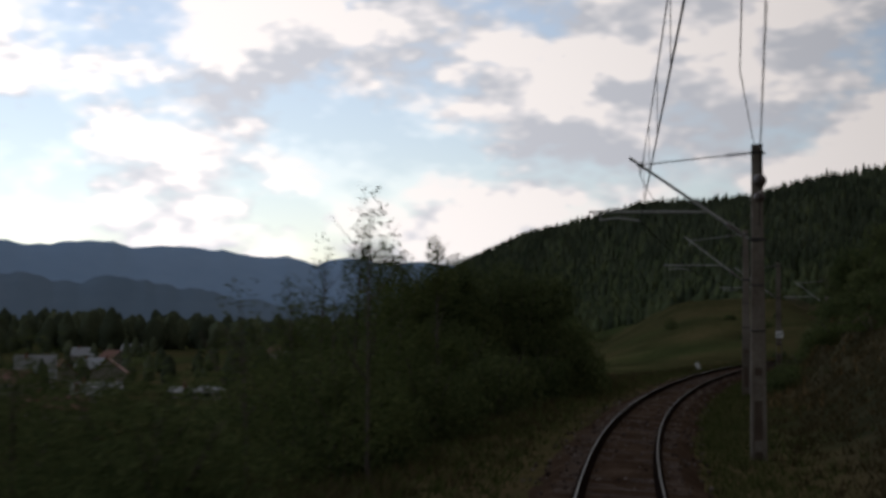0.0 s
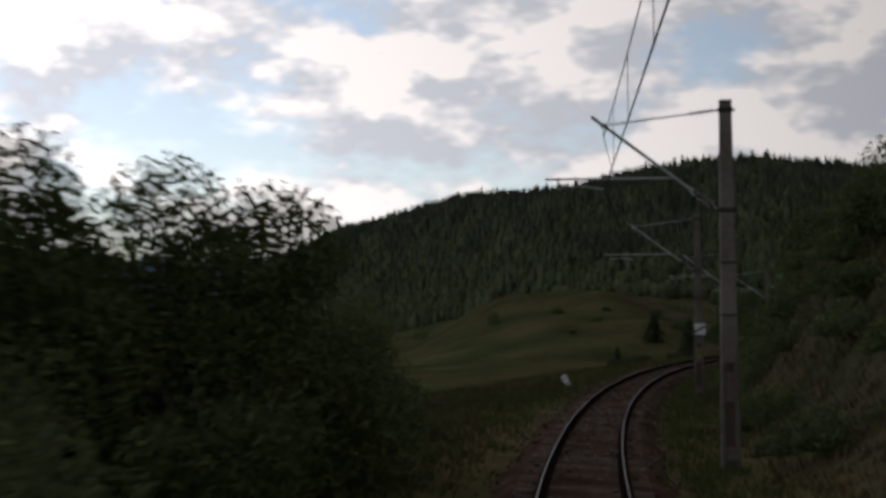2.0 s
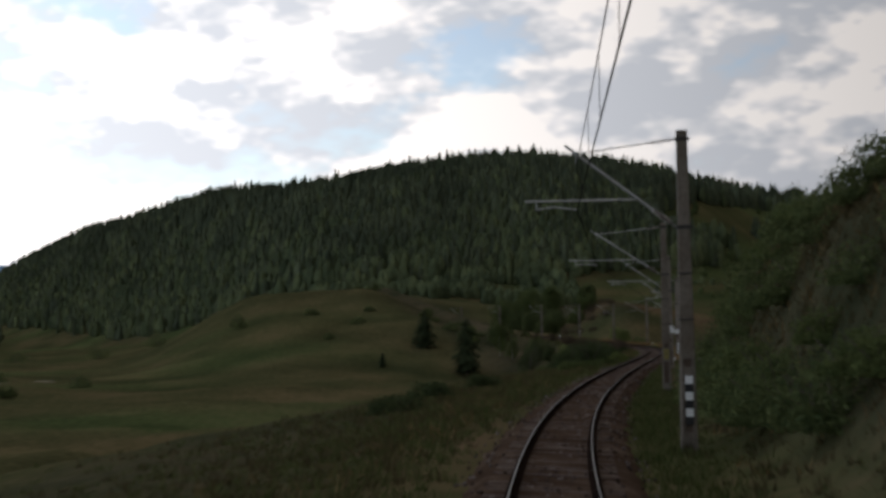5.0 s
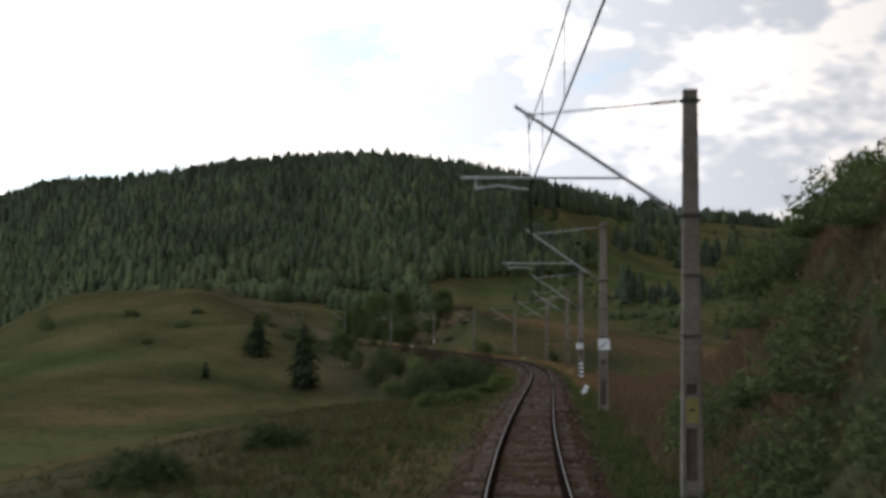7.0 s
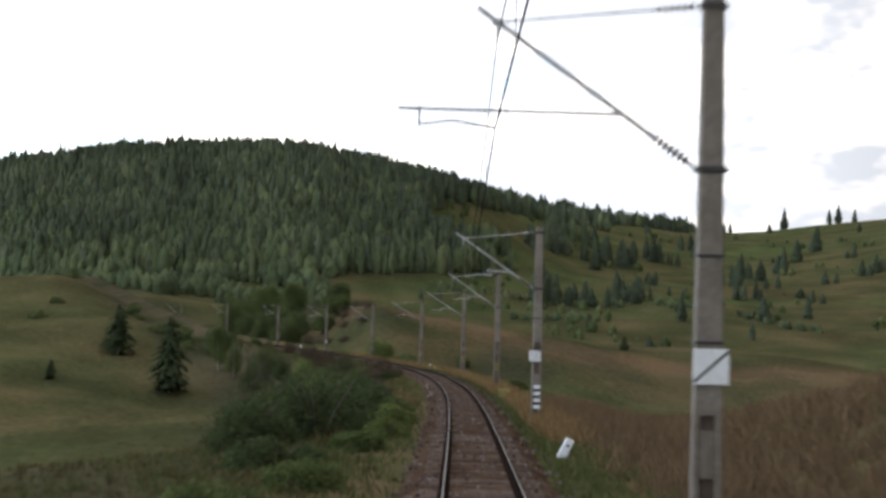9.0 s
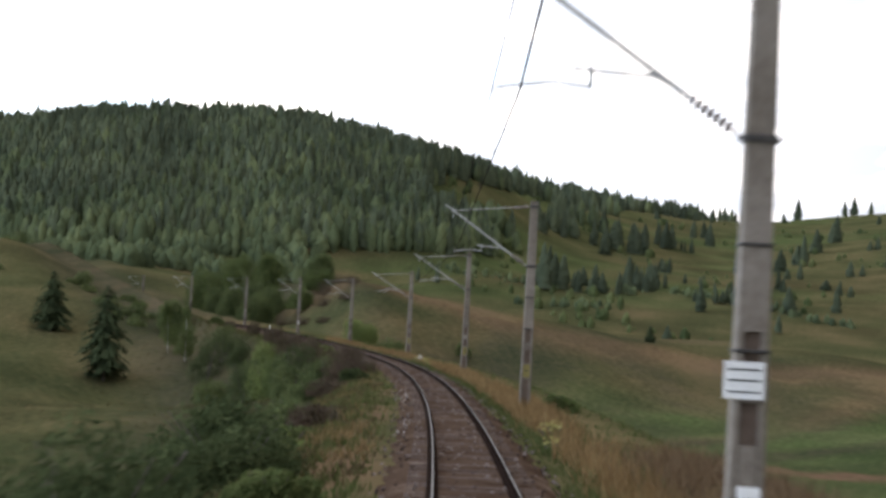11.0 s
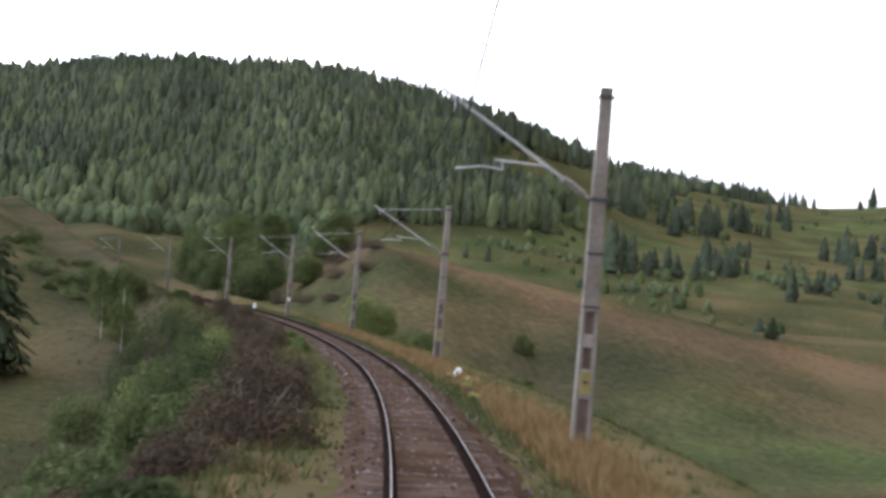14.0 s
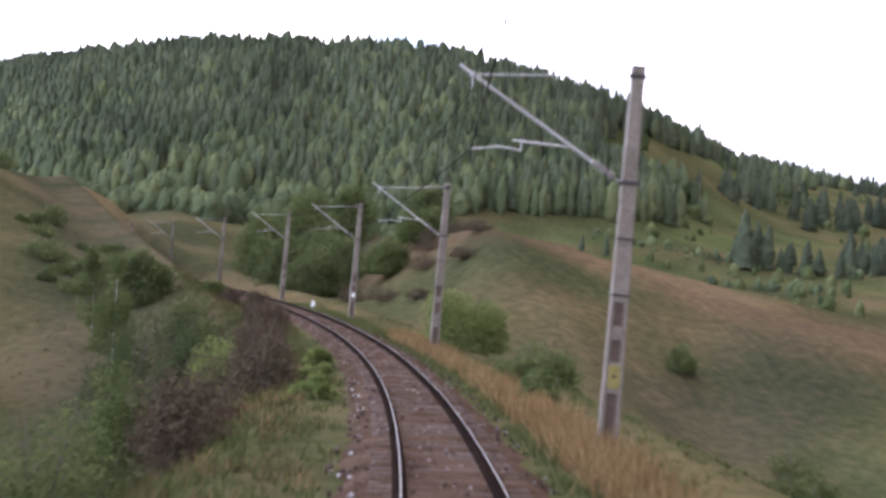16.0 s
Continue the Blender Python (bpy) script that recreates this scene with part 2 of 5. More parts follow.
# ---------------------------------------------------------------- the line: bends and grades along its length
STEP = 2.0
BENDS = [-0.0007, -0.0016, -0.00213, -0.00206, -0.0016, -0.00183, -0.00192, -0.0016, -0.00095, -0.00035, -0.00009, 0.00029, 0.00055,
         0.0008, 0.00103, 0.00119, 0.00144, 0.00168, 0.00179, 0.00211, 0.00204, 0.00150, 0.0011, 0.0009, 0.0008, 0.0006, 0.0005, 0.0005, 0.0005]
GRADES = [-0.0038, -0.0031, -0.0022, -0.0002, 0.0006, -0.001, -0.0025, -0.0035, -0.0045, -0.0058, -0.0073, -0.0081, -0.0074, -0.0063,
          -0.0057, -0.0065, -0.0059, -0.0024, 0.0035, 0.0091, 0.0125, 0.0125, 0.010, 0.007, 0.004, 0.002, 0.0, 0.0, 0.0]
CANT = 31.8
SGRID = np.arange(-60.0, 700.0, STEP)
knots = np.arange(len(BENDS)) * 25.0 - 10.0
bend = np.interp(SGRID, knots, BENDS)
bend = np.convolve(np.pad(bend, 6, mode="edge"), np.ones(13) / 13, "valid")
grade = np.interp(SGRID, knots, GRADES)


def run(v, cos=None):
    f = (v[1:] + v[:-1]) / 2
    a = np.concatenate([[0], np.cumsum((cos(f) if cos else f) * STEP)])
    return a - np.interp(0, SGRID, a)


turn = run(bend)
lx, ly, lz = run(turn, np.cos), run(turn, np.sin), run(grade)


def along(s, lat=0.0, up=0.0, canted=True):
    """The place s metres along the line, lat metres to its left, up metres above the rail heads."""
    a, c = np.interp(s, SGRID, turn), np.interp(s, SGRID, bend) * CANT if canted else 0.0
    return Vector((np.interp(s, SGRID, lx) - lat * math.sin(a), np.interp(s, SGRID, ly) + lat * math.cos(a), np.interp(s, SGRID, lz) + up - lat * c))


def heading(s):
    return float(np.interp(s, SGRID, turn))


# ---------------------------------------------------------------- the lie of the land
def smooth(v, a, b):
    t = np.clip((v - a) / (b - a), 0, 1)
    return t * t * (3 - 2 * t)


def ripple(x, y, size, seed):
    """Cheap rolling unevenness, about -1 to 1."""
    r = np.random.RandomState(seed)
    z = np.zeros_like(x, dtype=float)
    for k in range(6):
        a, p, w = r.uniform(0, 2 * math.pi), r.uniform(0, 2 * math.pi), 2 * math.pi / (size * r.uniform(0.5, 1.6))
        z = z + np.sin((x * math.cos(a) + y * math.sin(a)) * w + p)
    return z / 3.2


def line_frame(x, y):
    """Distance along and to the left of the line for places on the land."""
    xc = np.clip(x, lx[0], lx[-1])
    s = np.interp(xc, lx, SGRID)
    a = np.interp(s, SGRID, turn)
    return s, (y - np.interp(xc, lx, ly)) * np.cos(a), np.interp(s, SGRID, lz), np.interp(s, SGRID, bend)


# the skyline hill round a fixed point beside the line: bearing, distance and height of its ridge, distance of its foot
HUB = (100.0, -10.0)
RIDGE_A = [-180, -80, -60, -45, -36, -34.5, -33, -31.5, -30, -28.5, -27, -25.5, -24, -22.5, -21, -19.5, -18, -16.5, -15, -13.5, -12, -10.5, -9, -7.5, -6, -4.5, -3, -1.5, 0, 1.5, 3, 4.5, 6, 7.5, 9, 12, 180]
RIDGE_D = [2000, 900, 1300, 1500, 1506, 1505, 1508, 1520, 1521, 1497, 1450, 1365, 1251, 1133, 991, 907, 871, 868, 862, 870, 890, 879, 882, 884, 915, 988, 1083, 1264, 1455, 1592, 1760, 1918, 2041, 2146, 2100, 2098, 2000]
RIDGE_Z = [60, 110, 115, 112, 113.9, 109.6, 105.0, 99.6, 94.7, 90.3, 86.1, 85.0, 80.5, 73.0, 69.2, 68.3, 70.3, 74.2, 77.9, 80.8, 80.9, 79.8, 77.4, 72.8, 72.2, 77.4, 84.4, 90.0, 92.9, 91.8, 79.8, 60.4, 16.0, -14.0, -14, -14, -14]
FOOT_D = [900, 120, 200, 330, 480, 499, 518, 537, 556, 575, 594, 614, 635, 658, 674, 684, 690, 690, 690, 690, 690, 696, 704, 716, 741, 774, 820, 870, 930, 1005, 1080, 1142, 1222, 1390, 1600, 1600, 1600]
# a bald-topped second ridge behind it
FAR_A = [-33, -30, -28, -26, -24, -22, -20, -18, -16, -14, -12, -10, -8, -6, -4, -2, -0.5, 1]
FAR_Z = [0, 39.3, 59.0, 77.5, 92.7, 102.0, 113.6, 125.7, 133.2, 138.1, 139.0, 131.7, 120.9, 99.7, 73.1, 45.0, 22, 0]
FAR_D = 1381


def hill_frame(x, y):
    """Height of the ridge and how far up its slope a place lies (0 foot, 1 ridge, more behind it)."""
    a = np.degrees(np.arctan2(y - HUB[1], x - HUB[0]))
    d = np.hypot(x - HUB[0], y - HUB[1])
    dr, zr, df = np.interp(a, RIDGE_A, RIDGE_D), np.interp(a, RIDGE_A, RIDGE_Z), np.interp(a, RIDGE_A, FOOT_D)
    return a, d, dr, zr, (d - df) / (dr - df)


# the flat-topped knoll left of the line: where it rises and falls along x and y, and its height
KNOLL_X, KNOLL_Y, KNOLL_H = (439.0, 650.0, 640.0, 765.0), (-130.0, -76.0, -61.0, -5.0), 19.6


def wood_edge(a):
    """How far up the slope the lower edge of the wood lies, by bearing."""
    return np.interp(a, [-30, -24, -22, -20, -17, -14, -10, -5, 0, 2, 4, 6], [0.42, 0.39, 0.37, 0.345, 0.28, 0.23, 0.17, 0.10, 0.05, 0.14, 0.24, 0.3])


def knoll_at(x, y):
    t = np.clip((x - KNOLL_X[0]) / (KNOLL_X[1] - KNOLL_X[0]), 0, 1)
    k = (0.3 * t + 0.7 * t * t * (3 - 2 * t)) * (1 - smooth(x, KNOLL_X[2], KNOLL_X[3])) * smooth(y, KNOLL_Y[0], KNOLL_Y[1]) * (1 - smooth(y, KNOLL_Y[2], KNOLL_Y[3]))
    return np.minimum(k * 1.18, 1.0 - 0.02 * np.cos(x * 0.05))


# the dry crest right of the line: height at each y, and where it rises and falls along x
CREST_Y = [-600, -400, -300, -260, -230, -200, -180, -160, -143, -125, -110]
CREST_Z = [-9, -9.5, -7.7, -4.6, -1.7, 0.1, 1.4, 4.3, 7.5, 9.1, 5.0]
CREST_X = (452.0, 524.0, 542.0, 640.0)


def land(x, y):
    s, u, zt, k = line_frame(x, y)
    r = -u
    # left of the line: scrubby slope, then meadows down to the valley
    dam = smooth(s, 262, 315)
    left = -0.9 - 5.3 * smooth(u, 7, 40) * (1 - dam) - (4.6 * smooth(u, 2.6, 13) + 1.6 * smooth(u, 13, 45)) * dam - 2.0 * smooth(u, 45, 140) - 13 * smooth(u, 110, 480) * (1 - smooth(x, 560, 900))
    # right of the line: a bank at first, an open hollow later on
    early = 1 - smooth(s, 232, 300)
    cut = smooth(s, 60, 110) * (1 - smooth(s, 200, 240))
    bank = 4.2 * smooth(r, 4, 15) * (1 - cut) + 7.2 * smooth(r, 3.0, 10.5) * cut + 7.0 * smooth(r, 14, 70) + 14.0 * smooth(r, 60, 300)
    hollow = -2.8 * smooth(r, 4, 13) - 8.2 * smooth(r, 9, 36)
    crest = np.interp(y, CREST_Y, CREST_Z)
    late = hollow + (crest - hollow) * smooth(x, CREST_X[0], CREST_X[1]) * smooth(r, 6, 24) * (1 - 0.5 * smooth(x, CREST_X[2], CREST_X[3]))
    right = bank * early + late * (1 - early)
    z = np.where(u > 0, left, right) + zt * (1 - smooth(np.abs(u), 20, 120))
    z = z + KNOLL_H * knoll_at(x, y) - 5.0 * np.exp(-((x - 452) / 30) ** 2 - ((y + 88) / 11) ** 2)
    # ground climbing to the wooded hill
    a, d, dr, zr, t = hill_frame(x, y)
    foot = 15.0 * smooth(x, 590, 790) * (1 - smooth(a, -7, 2)) * smooth(a, -40, -25)
    z = z + foot * (1 - 0.8 * knoll_at(x, y))
    tc = np.clip(t, 0, 1)
    rise = 0.40 * tc + 0.60 * tc * tc * (3 - 2 * tc)
    back = 1 - 0.6 * smooth(t, 1.05, 2.2)
    z = z * (1 - rise) + np.where(zr > z, zr * rise * back + z * (1 - back) * rise, z * rise)
    far = np.interp(a, FAR_A, FAR_Z)
    z = np.where((d > 1050) & (far > 0), np.maximum(z, far * smooth(d, 1050, FAR_D) * (1 - 0.5 * smooth(d, FAR_D + 50, 2200))), z)
    # unevenness, none on the formation
    off = smooth(np.abs(u), 5, 30)
    z = z + off * (0.35 * ripple(x, y, 14, 1) + 0.8 * ripple(x, y, 60, 2)) + smooth(np.abs(u), 150, 500) * 2.0 * ripple(x, y, 240, 3)
    # shoulders of the formation
    w = np.maximum(smooth(np.abs(u), 3.2, 9.0 - 2.6 * np.where(u > 0, dam, 0)), smooth(s, 650, 690))
    return (zt - 0.40 - np.clip(u, -2.6, 2.6) * k * CANT) * (1 - w) + z * w


def ground_at(x, y):
    return float(land(np.array([float(x)]), np.array([float(y)]))[0])


def mesh_from(name, verts, faces, mats, face_mat=None, smooth_shade=False):
    me = bpy.data.meshes.new(name)
    verts, faces = np.asarray(verts, dtype=np.float32), np.asarray(faces, dtype=np.int32)
    me.vertices.add(len(verts))
    me.vertices.foreach_set("co", verts.ravel())
    k = faces.shape[1]
    me.loops.add(faces.size)
    me.loops.foreach_set("vertex_index", faces.ravel())
    me.polygons.add(len(faces))
    me.polygons.foreach_set("loop_start", np.arange(0, faces.size, k, dtype=np.int32))
    if face_mat is not None:
        me.polygons.foreach_set("material_index", np.asarray(face_mat, dtype=np.int32))
    me.polygons.foreach_set("use_smooth", np.full(len(faces), smooth_shade))
    for m in mats:
        me.materials.append(m)
    me.update(calc_edges=True)
    me.validate()
    return me


def growing(start, stop, first, factor):
    v, d = [start], first
    while v[-1] < stop:
        v.append(v[-1] + d)
        d *= factor
    return v


def build_ground():
    xs = np.array([-4800, -2500, -1200, -600, -300, -150, -90] + list(np.arange(-60, 660, 2.5)) + growing(662.5, 4900, 4.0, 1.018))
    pos = list(np.arange(0, 14, 0.8)) + growing(14, 4600, 1.0, 1.055)
    us = np.array([-v for v in pos[:0:-1]] + pos)
    X, U = np.meshgrid(xs, us, indexing="ij")
    xc = np.clip(X, lx[0], lx[-1])
    Y = np.interp(xc, lx, ly) + U
    Z = land(X, Y)
    nx, nu = X.shape
    i = np.arange(nx * nu).reshape(nx, nu)
    faces = np.stack([i[:-1, :-1], i[1:, :-1], i[1:, 1:], i[:-1, 1:]], -1).reshape(-1, 4)
    me = mesh_from("ground", np.stack([X, Y, Z], -1).reshape(-1, 3), faces, [mat_ground], None, True)
    x, y = X.ravel(), Y.ravel()
    s, u, zt, k = line_frame(x, y)
    early = 1 - smooth(s, 225, 290)
    edge = smooth(-u, 2.4, 3.2) * (1 - smooth(-u, 4.5, 6.5)) * smooth(s, 215, 260)
    knoll = knoll_at(x, y)
    crest_line = np.exp(-((x - np.maximum(506 + 0.8 * (y + 152), 497)) / 7.0) ** 2) * smooth(-u, 10, 20) * (1 - smooth(-u, 150, 260))
    spur = smooth(x, 440, 480) * (1 - smooth(x, 540, 590)) * smooth(-u, 10, 25) * (1 - smooth(-u, 90, 140))
    flank = smooth(s, 280, 320) * smooth(u, 3.2, 5) * (1 - smooth(u, 9, 13)) * smooth(ripple(x, y, 9, 19), 0.0, 0.6)
    # strips of field in the hollow: a bare dirt lane, a ditch, green leys and a brown terrace edge
    lane = np.exp(-((x - 399.5 - 0.10 * (y + 145) - 0.7 * ripple(x, y, 22, 81)) / 3.2) ** 4) * smooth(-y, 126, 134) * (1 - smooth(-y, 185, 200))
    ditch_x = np.interp(-y, [130, 148, 154, 162, 171, 200], [414, 416, 417, 421, 424, 438])
    ditch = np.exp(-((x - ditch_x) / 1.7) ** 2) * smooth(-y, 126, 136) * (1 - smooth(-y, 190, 210))
    low_x = np.interp(-y, [130, 154, 159, 167, 183, 200, 230], [440, 437.5, 437.5, 439.5, 453, 466, 486])
    band = smooth(x - low_x, -1.0, 1.0) * (1 - smooth(x - low_x, 6.0, 10.0 + 2 * ripple(x, y, 20, 83))) * smooth(-y, 140, 158) * (1 - smooth(-y, 225, 260))
    ley = (1 - smooth(x - low_x, -3.0, -1.0)) * smooth(x, 345, 385) * smooth(-u, 22, 34) * (1 - smooth(-u, 150, 200)) * (1 - lane)
    patch = np.exp(-(((x - 460.5 - 0.36 * (y + 174)) / 2.4) ** 2) - ((y + 174) / 8.0) ** 4)
    worn = np.exp(-((u - 2.75 - 0.12 * ripple(x, y, 15, 85)) / 0.32) ** 2) * smooth(s, 285, 300) * (1 - smooth(s, 345, 365))
    ha, _, _, _, ht = hill_frame(x, y)
    below = wood_edge(ha) - ht
    terrace = smooth(ha, -25, -22.5) * (1 - smooth(ha, -13.5, -11.5))
    values = {
        "dry": np.clip(0.7 * terrace * smooth(below, 0.11, 0.125) * (1 - smooth(below, 0.165, 0.18)) + 0.35 * smooth(ha, -34, -30) * (1 - smooth(ha, -25, -22)) * smooth(ripple(x, y, 50, 29), -0.2, 0.6) * smooth(ht, 0.0, 0.3) + edge * 0.6 + 0.55 * spur * smooth(ripple(x, y, 26, 23), -0.4, 0.6) + 0.12 * knoll + 0.25 * smooth(knoll, 0.30, 0.5) * (1 - smooth(knoll, 0.72, 0.95)) * (1 - smooth(y, -92, -84)) * smooth(x, 500, 530) + 1.0 * crest_line + 0.35 * np.clip(ripple(x, y, 90, 11), 0, 1) + 0.45 * band + 0.6 * smooth(s, 198, 215) * (1 - smooth(s, 285, 305)) * smooth(-u, 3.5, 5) * (1 - smooth(-u, 13, 22)) * smooth(ripple(x, y, 16, 93), -0.7, 0.3), 0, 1),
        "lush": np.clip(0.18 * smooth(ht, 0.3, 0.45) * (1 - smooth(ha, -17, -15)) + 0.45 * smooth(-u, 14, 30) * smooth(x, 300, 340) * (1 - smooth(x, 440, 490)) + 0.5 * terrace * smooth(below, 0.005, 0.02) * (1 - smooth(below, 0.10, 0.115)) + 0.55 * ley + 1.6 * patch + 0.8 * np.clip(ripple(x, y, 130, 12) + 0.1, 0, 1) * smooth(np.abs(u), 18, 50) * (1 - knoll), 0, 1),
        "scrub": np.clip(0.6 * smooth(x, 515, 545) * (1 - smooth(x, 760, 820)) * np.exp(-((u + 16) / 16) ** 2) + 0.40 * smooth(x, 340, 400) * (1 - smooth(x, 470, 520)) * smooth(-u, 5, 12) * (1 - smooth(-u, 55, 90)) * smooth(ripple(x, y, 30, 101), -0.8, 0.3) + 0.55 * spur * smooth(ripple(x, y, 24, 87) + 0.4 * ripple(x, y, 7, 89), -0.5, 0.5) + 0.4 * knoll * (1 - smooth(y, -92, -80)) * smooth(ripple(x, y, 20, 91), -0.5, 0.5) + early * (1 - 0.75 * smooth(s, 195, 215)) * smooth(-u, 4, 7) * (1 - smooth(-u, 25, 60)) + smooth(u, 3.6, 5.5) * (1 - smooth(u, 14, 26)) * 0.9
                         + smooth(s, 325, 350) * (1 - smooth(s, 400, 420)) * 1.3 * np.exp(-((u - 12.6 - 0.8 * ripple(x, y, 18, 67)) / 1.1) ** 2)
                         + ditch + 0.7 * np.exp(-((x - low_x + 0.5) / 1.3) ** 2) * smooth(-y, 140, 158) * (1 - smooth(-y, 225, 260)), 0, 1),
        "path": np.clip(smooth(u, 1.8, 2.3) * (1 - smooth(u, 2.9, 4.0)) * (0.55 - 0.3 * smooth(s, 335, 350)) * smooth(ripple(x, y, 30, 17), -0.4, 0.5)
                        + 0.40 * crest_line + 0.9 * lane + 0.25 * band + 1.2 * worn + 0.25 * flank, 0, 1)}
    for key, v in values.items():
        me.attributes.new(key, "FLOAT", "POINT").data.foreach_set("value", v.astype(np.float32))
    return tagged(new("ground", me), "rolling green and dry brown meadow ground beside the railway", "ground", kind="structure")


build_ground()


# ---------------------------------------------------------------- mesh helpers
def part(name, bm, mat, parent=None, label="", m=None, shade=False):
    me = bpy.data.meshes.new(name)
    bm.to_mesh(me)
    bm.free()
    for p in me.polygons:
        p.use_smooth = shade
    for x in (mat if isinstance(mat, (list, tuple)) else [mat]):
        me.materials.append(x)
    ob = new(name, me)
    if parent:
        ob.parent = parent
    if m is not None:
        ob.matrix_local = m
    if label:
        ob["label"] = label
    return ob


def box(bm, lo, hi, bevel=0.0):
    c = [(a + b) / 2 for a, b in zip(lo, hi)]
    r = bmesh.ops.create_cube(bm, size=1.0, matrix=Matrix.LocRotScale(c, None, [b - a for a, b in zip(lo, hi)]))
    if bevel:
        bmesh.ops.bevel(bm, geom=list({e for v in r["verts"] for e in v.link_edges}), offset=bevel, segments=1, affect="EDGES")
    return bm


def tube(bm, a, b, r, sides=8, r2=None):
    a, b = Vector(a), Vector(b)
    m = Matrix.Translation((a + b) / 2) @ (b - a).to_track_quat("Z", "Y").to_matrix().to_4x4()
    bmesh.ops.create_cone(bm, cap_ends=True, segments=sides, radius1=r, radius2=r if r2 is None else r2, depth=(b - a).length, matrix=m)
    return bm


def sweep(rings):
    """Joins rings of equal length into a skin with end caps."""
    n = len(rings[0])
    verts = [v for r in rings for v in r]
    bm = bmesh.new()
    vs = [bm.verts.new(v) for v in verts]
    for i in range(len(rings) - 1):
        for j in range(n):
            bm.faces.new((vs[i * n + j], vs[i * n + (j + 1) % n], vs[(i + 1) * n + (j + 1) % n], vs[(i + 1) * n + j]))
    bm.faces.new(vs[:n][::-1])
    bm.faces.new(vs[-n:])
    bmesh.ops.recalc_face_normals(bm, faces=bm.faces)
    return bm


# ---------------------------------------------------------------- ballast, rails
def empty(name, label, category, group="", kind="", at=None):
    ob = tagged(new(name), label, category, group, kind)
    if at is not None:
        ob.matrix_world = at
    return ob


S0, S1 = -40.0, 660.0
LINE = np.arange(S0, S1 + 0.1, 2.0)


def build_ballast():
    rng = np.random.RandomState(5)
    prof = [(-2.3, -0.72), (-1.95, -0.52), (-1.62, -0.34), (-1.32, -0.20), (-0.75, -0.185), (0.0, -0.18), (0.75, -0.185), (1.32, -0.20), (1.62, -0.34), (1.95, -0.52), (2.3, -0.72)]
    rows, n = [], len(prof)
    ss = np.arange(S0, S1, 1.0)
    for s in ss:
        for lat, up in prof:
            j = rng.uniform(-1, 1, 2)
            edge = 0.12 if abs(lat) > 1.4 else 0.0
            rows.append(along(s, lat + j[0] * edge, up + j[1] * (0.05 if abs(lat) > 1.6 else 0.015)))
    i = np.arange(len(ss) * n).reshape(len(ss), n)
    faces = np.stack([i[:-1, :-1], i[1:, :-1], i[1:, 1:], i[:-1, 1:]], -1).reshape(-1, 4)
    me = mesh_from("ballast", [tuple(v) for v in rows], faces, [mat_ballast], None, True)
    tagged(new("ballast_bed", me), "brown crushed stone ballast bed under the single track", "ballast", kind="structure")


build_ballast()

track = empty("railway_track", "single railway track with worn steel rails on sleepers", "railway track", kind="structure")
# foot drawn wider than a real rail's, giving dark bands beside the head
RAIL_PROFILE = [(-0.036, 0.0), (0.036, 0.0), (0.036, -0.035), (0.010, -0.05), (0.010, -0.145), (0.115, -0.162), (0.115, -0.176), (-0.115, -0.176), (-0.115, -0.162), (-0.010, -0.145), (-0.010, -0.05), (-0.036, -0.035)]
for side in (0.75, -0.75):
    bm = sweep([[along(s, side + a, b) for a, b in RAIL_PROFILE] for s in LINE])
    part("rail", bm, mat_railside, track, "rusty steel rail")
    head = [(-0.011, 0.003), (0.011, 0.003), (0.011, -0.004), (-0.011, -0.004)]
    bm = sweep([[along(s, side + a, b) for a, b in head] for s in LINE])
    part("rail_head", bm, mat_railhead, track, "bright worn running surface of the rail")


# ---------------------------------------------------------------- overhead line masts
def mast_basis(s, lat):
    p = along(s, lat, 0, False)
    return Matrix.Translation(p) @ Matrix.Rotation(heading(s) + math.pi / 2, 4, "Z")
    # local x points to the left of the line, local -y along it


#   distance, lateral, lift, kind of arm, markings
MASTS = [(6.0, 3.2, 0.0, "push", ""), (43.4, 3.36, -0.08, "push", ""), (83.5, 3.2, 0.05, "push", ""), (119.5, 3.15, -0.2, "push", "two"), (158.3, 3.25, -0.04, "push", "bands"),
         (195.3, 3.24, -0.1, "push", "yellow"), (232.8, 2.92, -0.05, "push", "one"), (276.4, 2.76, -0.2, "pull", "plate"), (320.3, 3.02, 0.04, "pull", "yellow"), (366.4, 3.52, 0.12, "pull", "yellow"),
         (413.6, 3.79, 0.18, "pull", "yellow"), (455.6, 3.29, 0, "pull", ""), (493.3, 3.22, 0.1, "pull", "white"), (530.7, 3.19, 0.03, "pull", ""), (572.0, 3.2, 0, "pull", ""), (612.0, 3.2, 0, "pull", ""), (650.0, 3.2, 0, "pull", "")]
Z_COLLAR, Z_TOP = 5.30, 7.75


def reach(s, lat, kind):
    """How far from the mast the wires hang: they zigzag from mast to mast."""
    return {43.4: 3.07, 83.5: 2.78, 119.5: 2.84, 158.3: 2.75, 195.3: 3.22, 232.8: 3.02}.get(s, 3.0) if kind == "push" else {276.4: 2.75, 320.3: 2.95}.get(s, 3.03 + 0.6 * max(0.0, lat - 3.1))


def wire_places(s, lat, lift, kind):
    """Where the contact and the carrying wire hang at a mast."""
    r = reach(s, lat, kind)
    return along(s, -lat + r, (5.80 if kind == "push" else 5.72) + lift, False), along(s, -lat + r + (0.0 if kind == "push" else 0.07), 7.02 + lift, False)


def half_width(z):
    return 0.215 - 0.010 * z


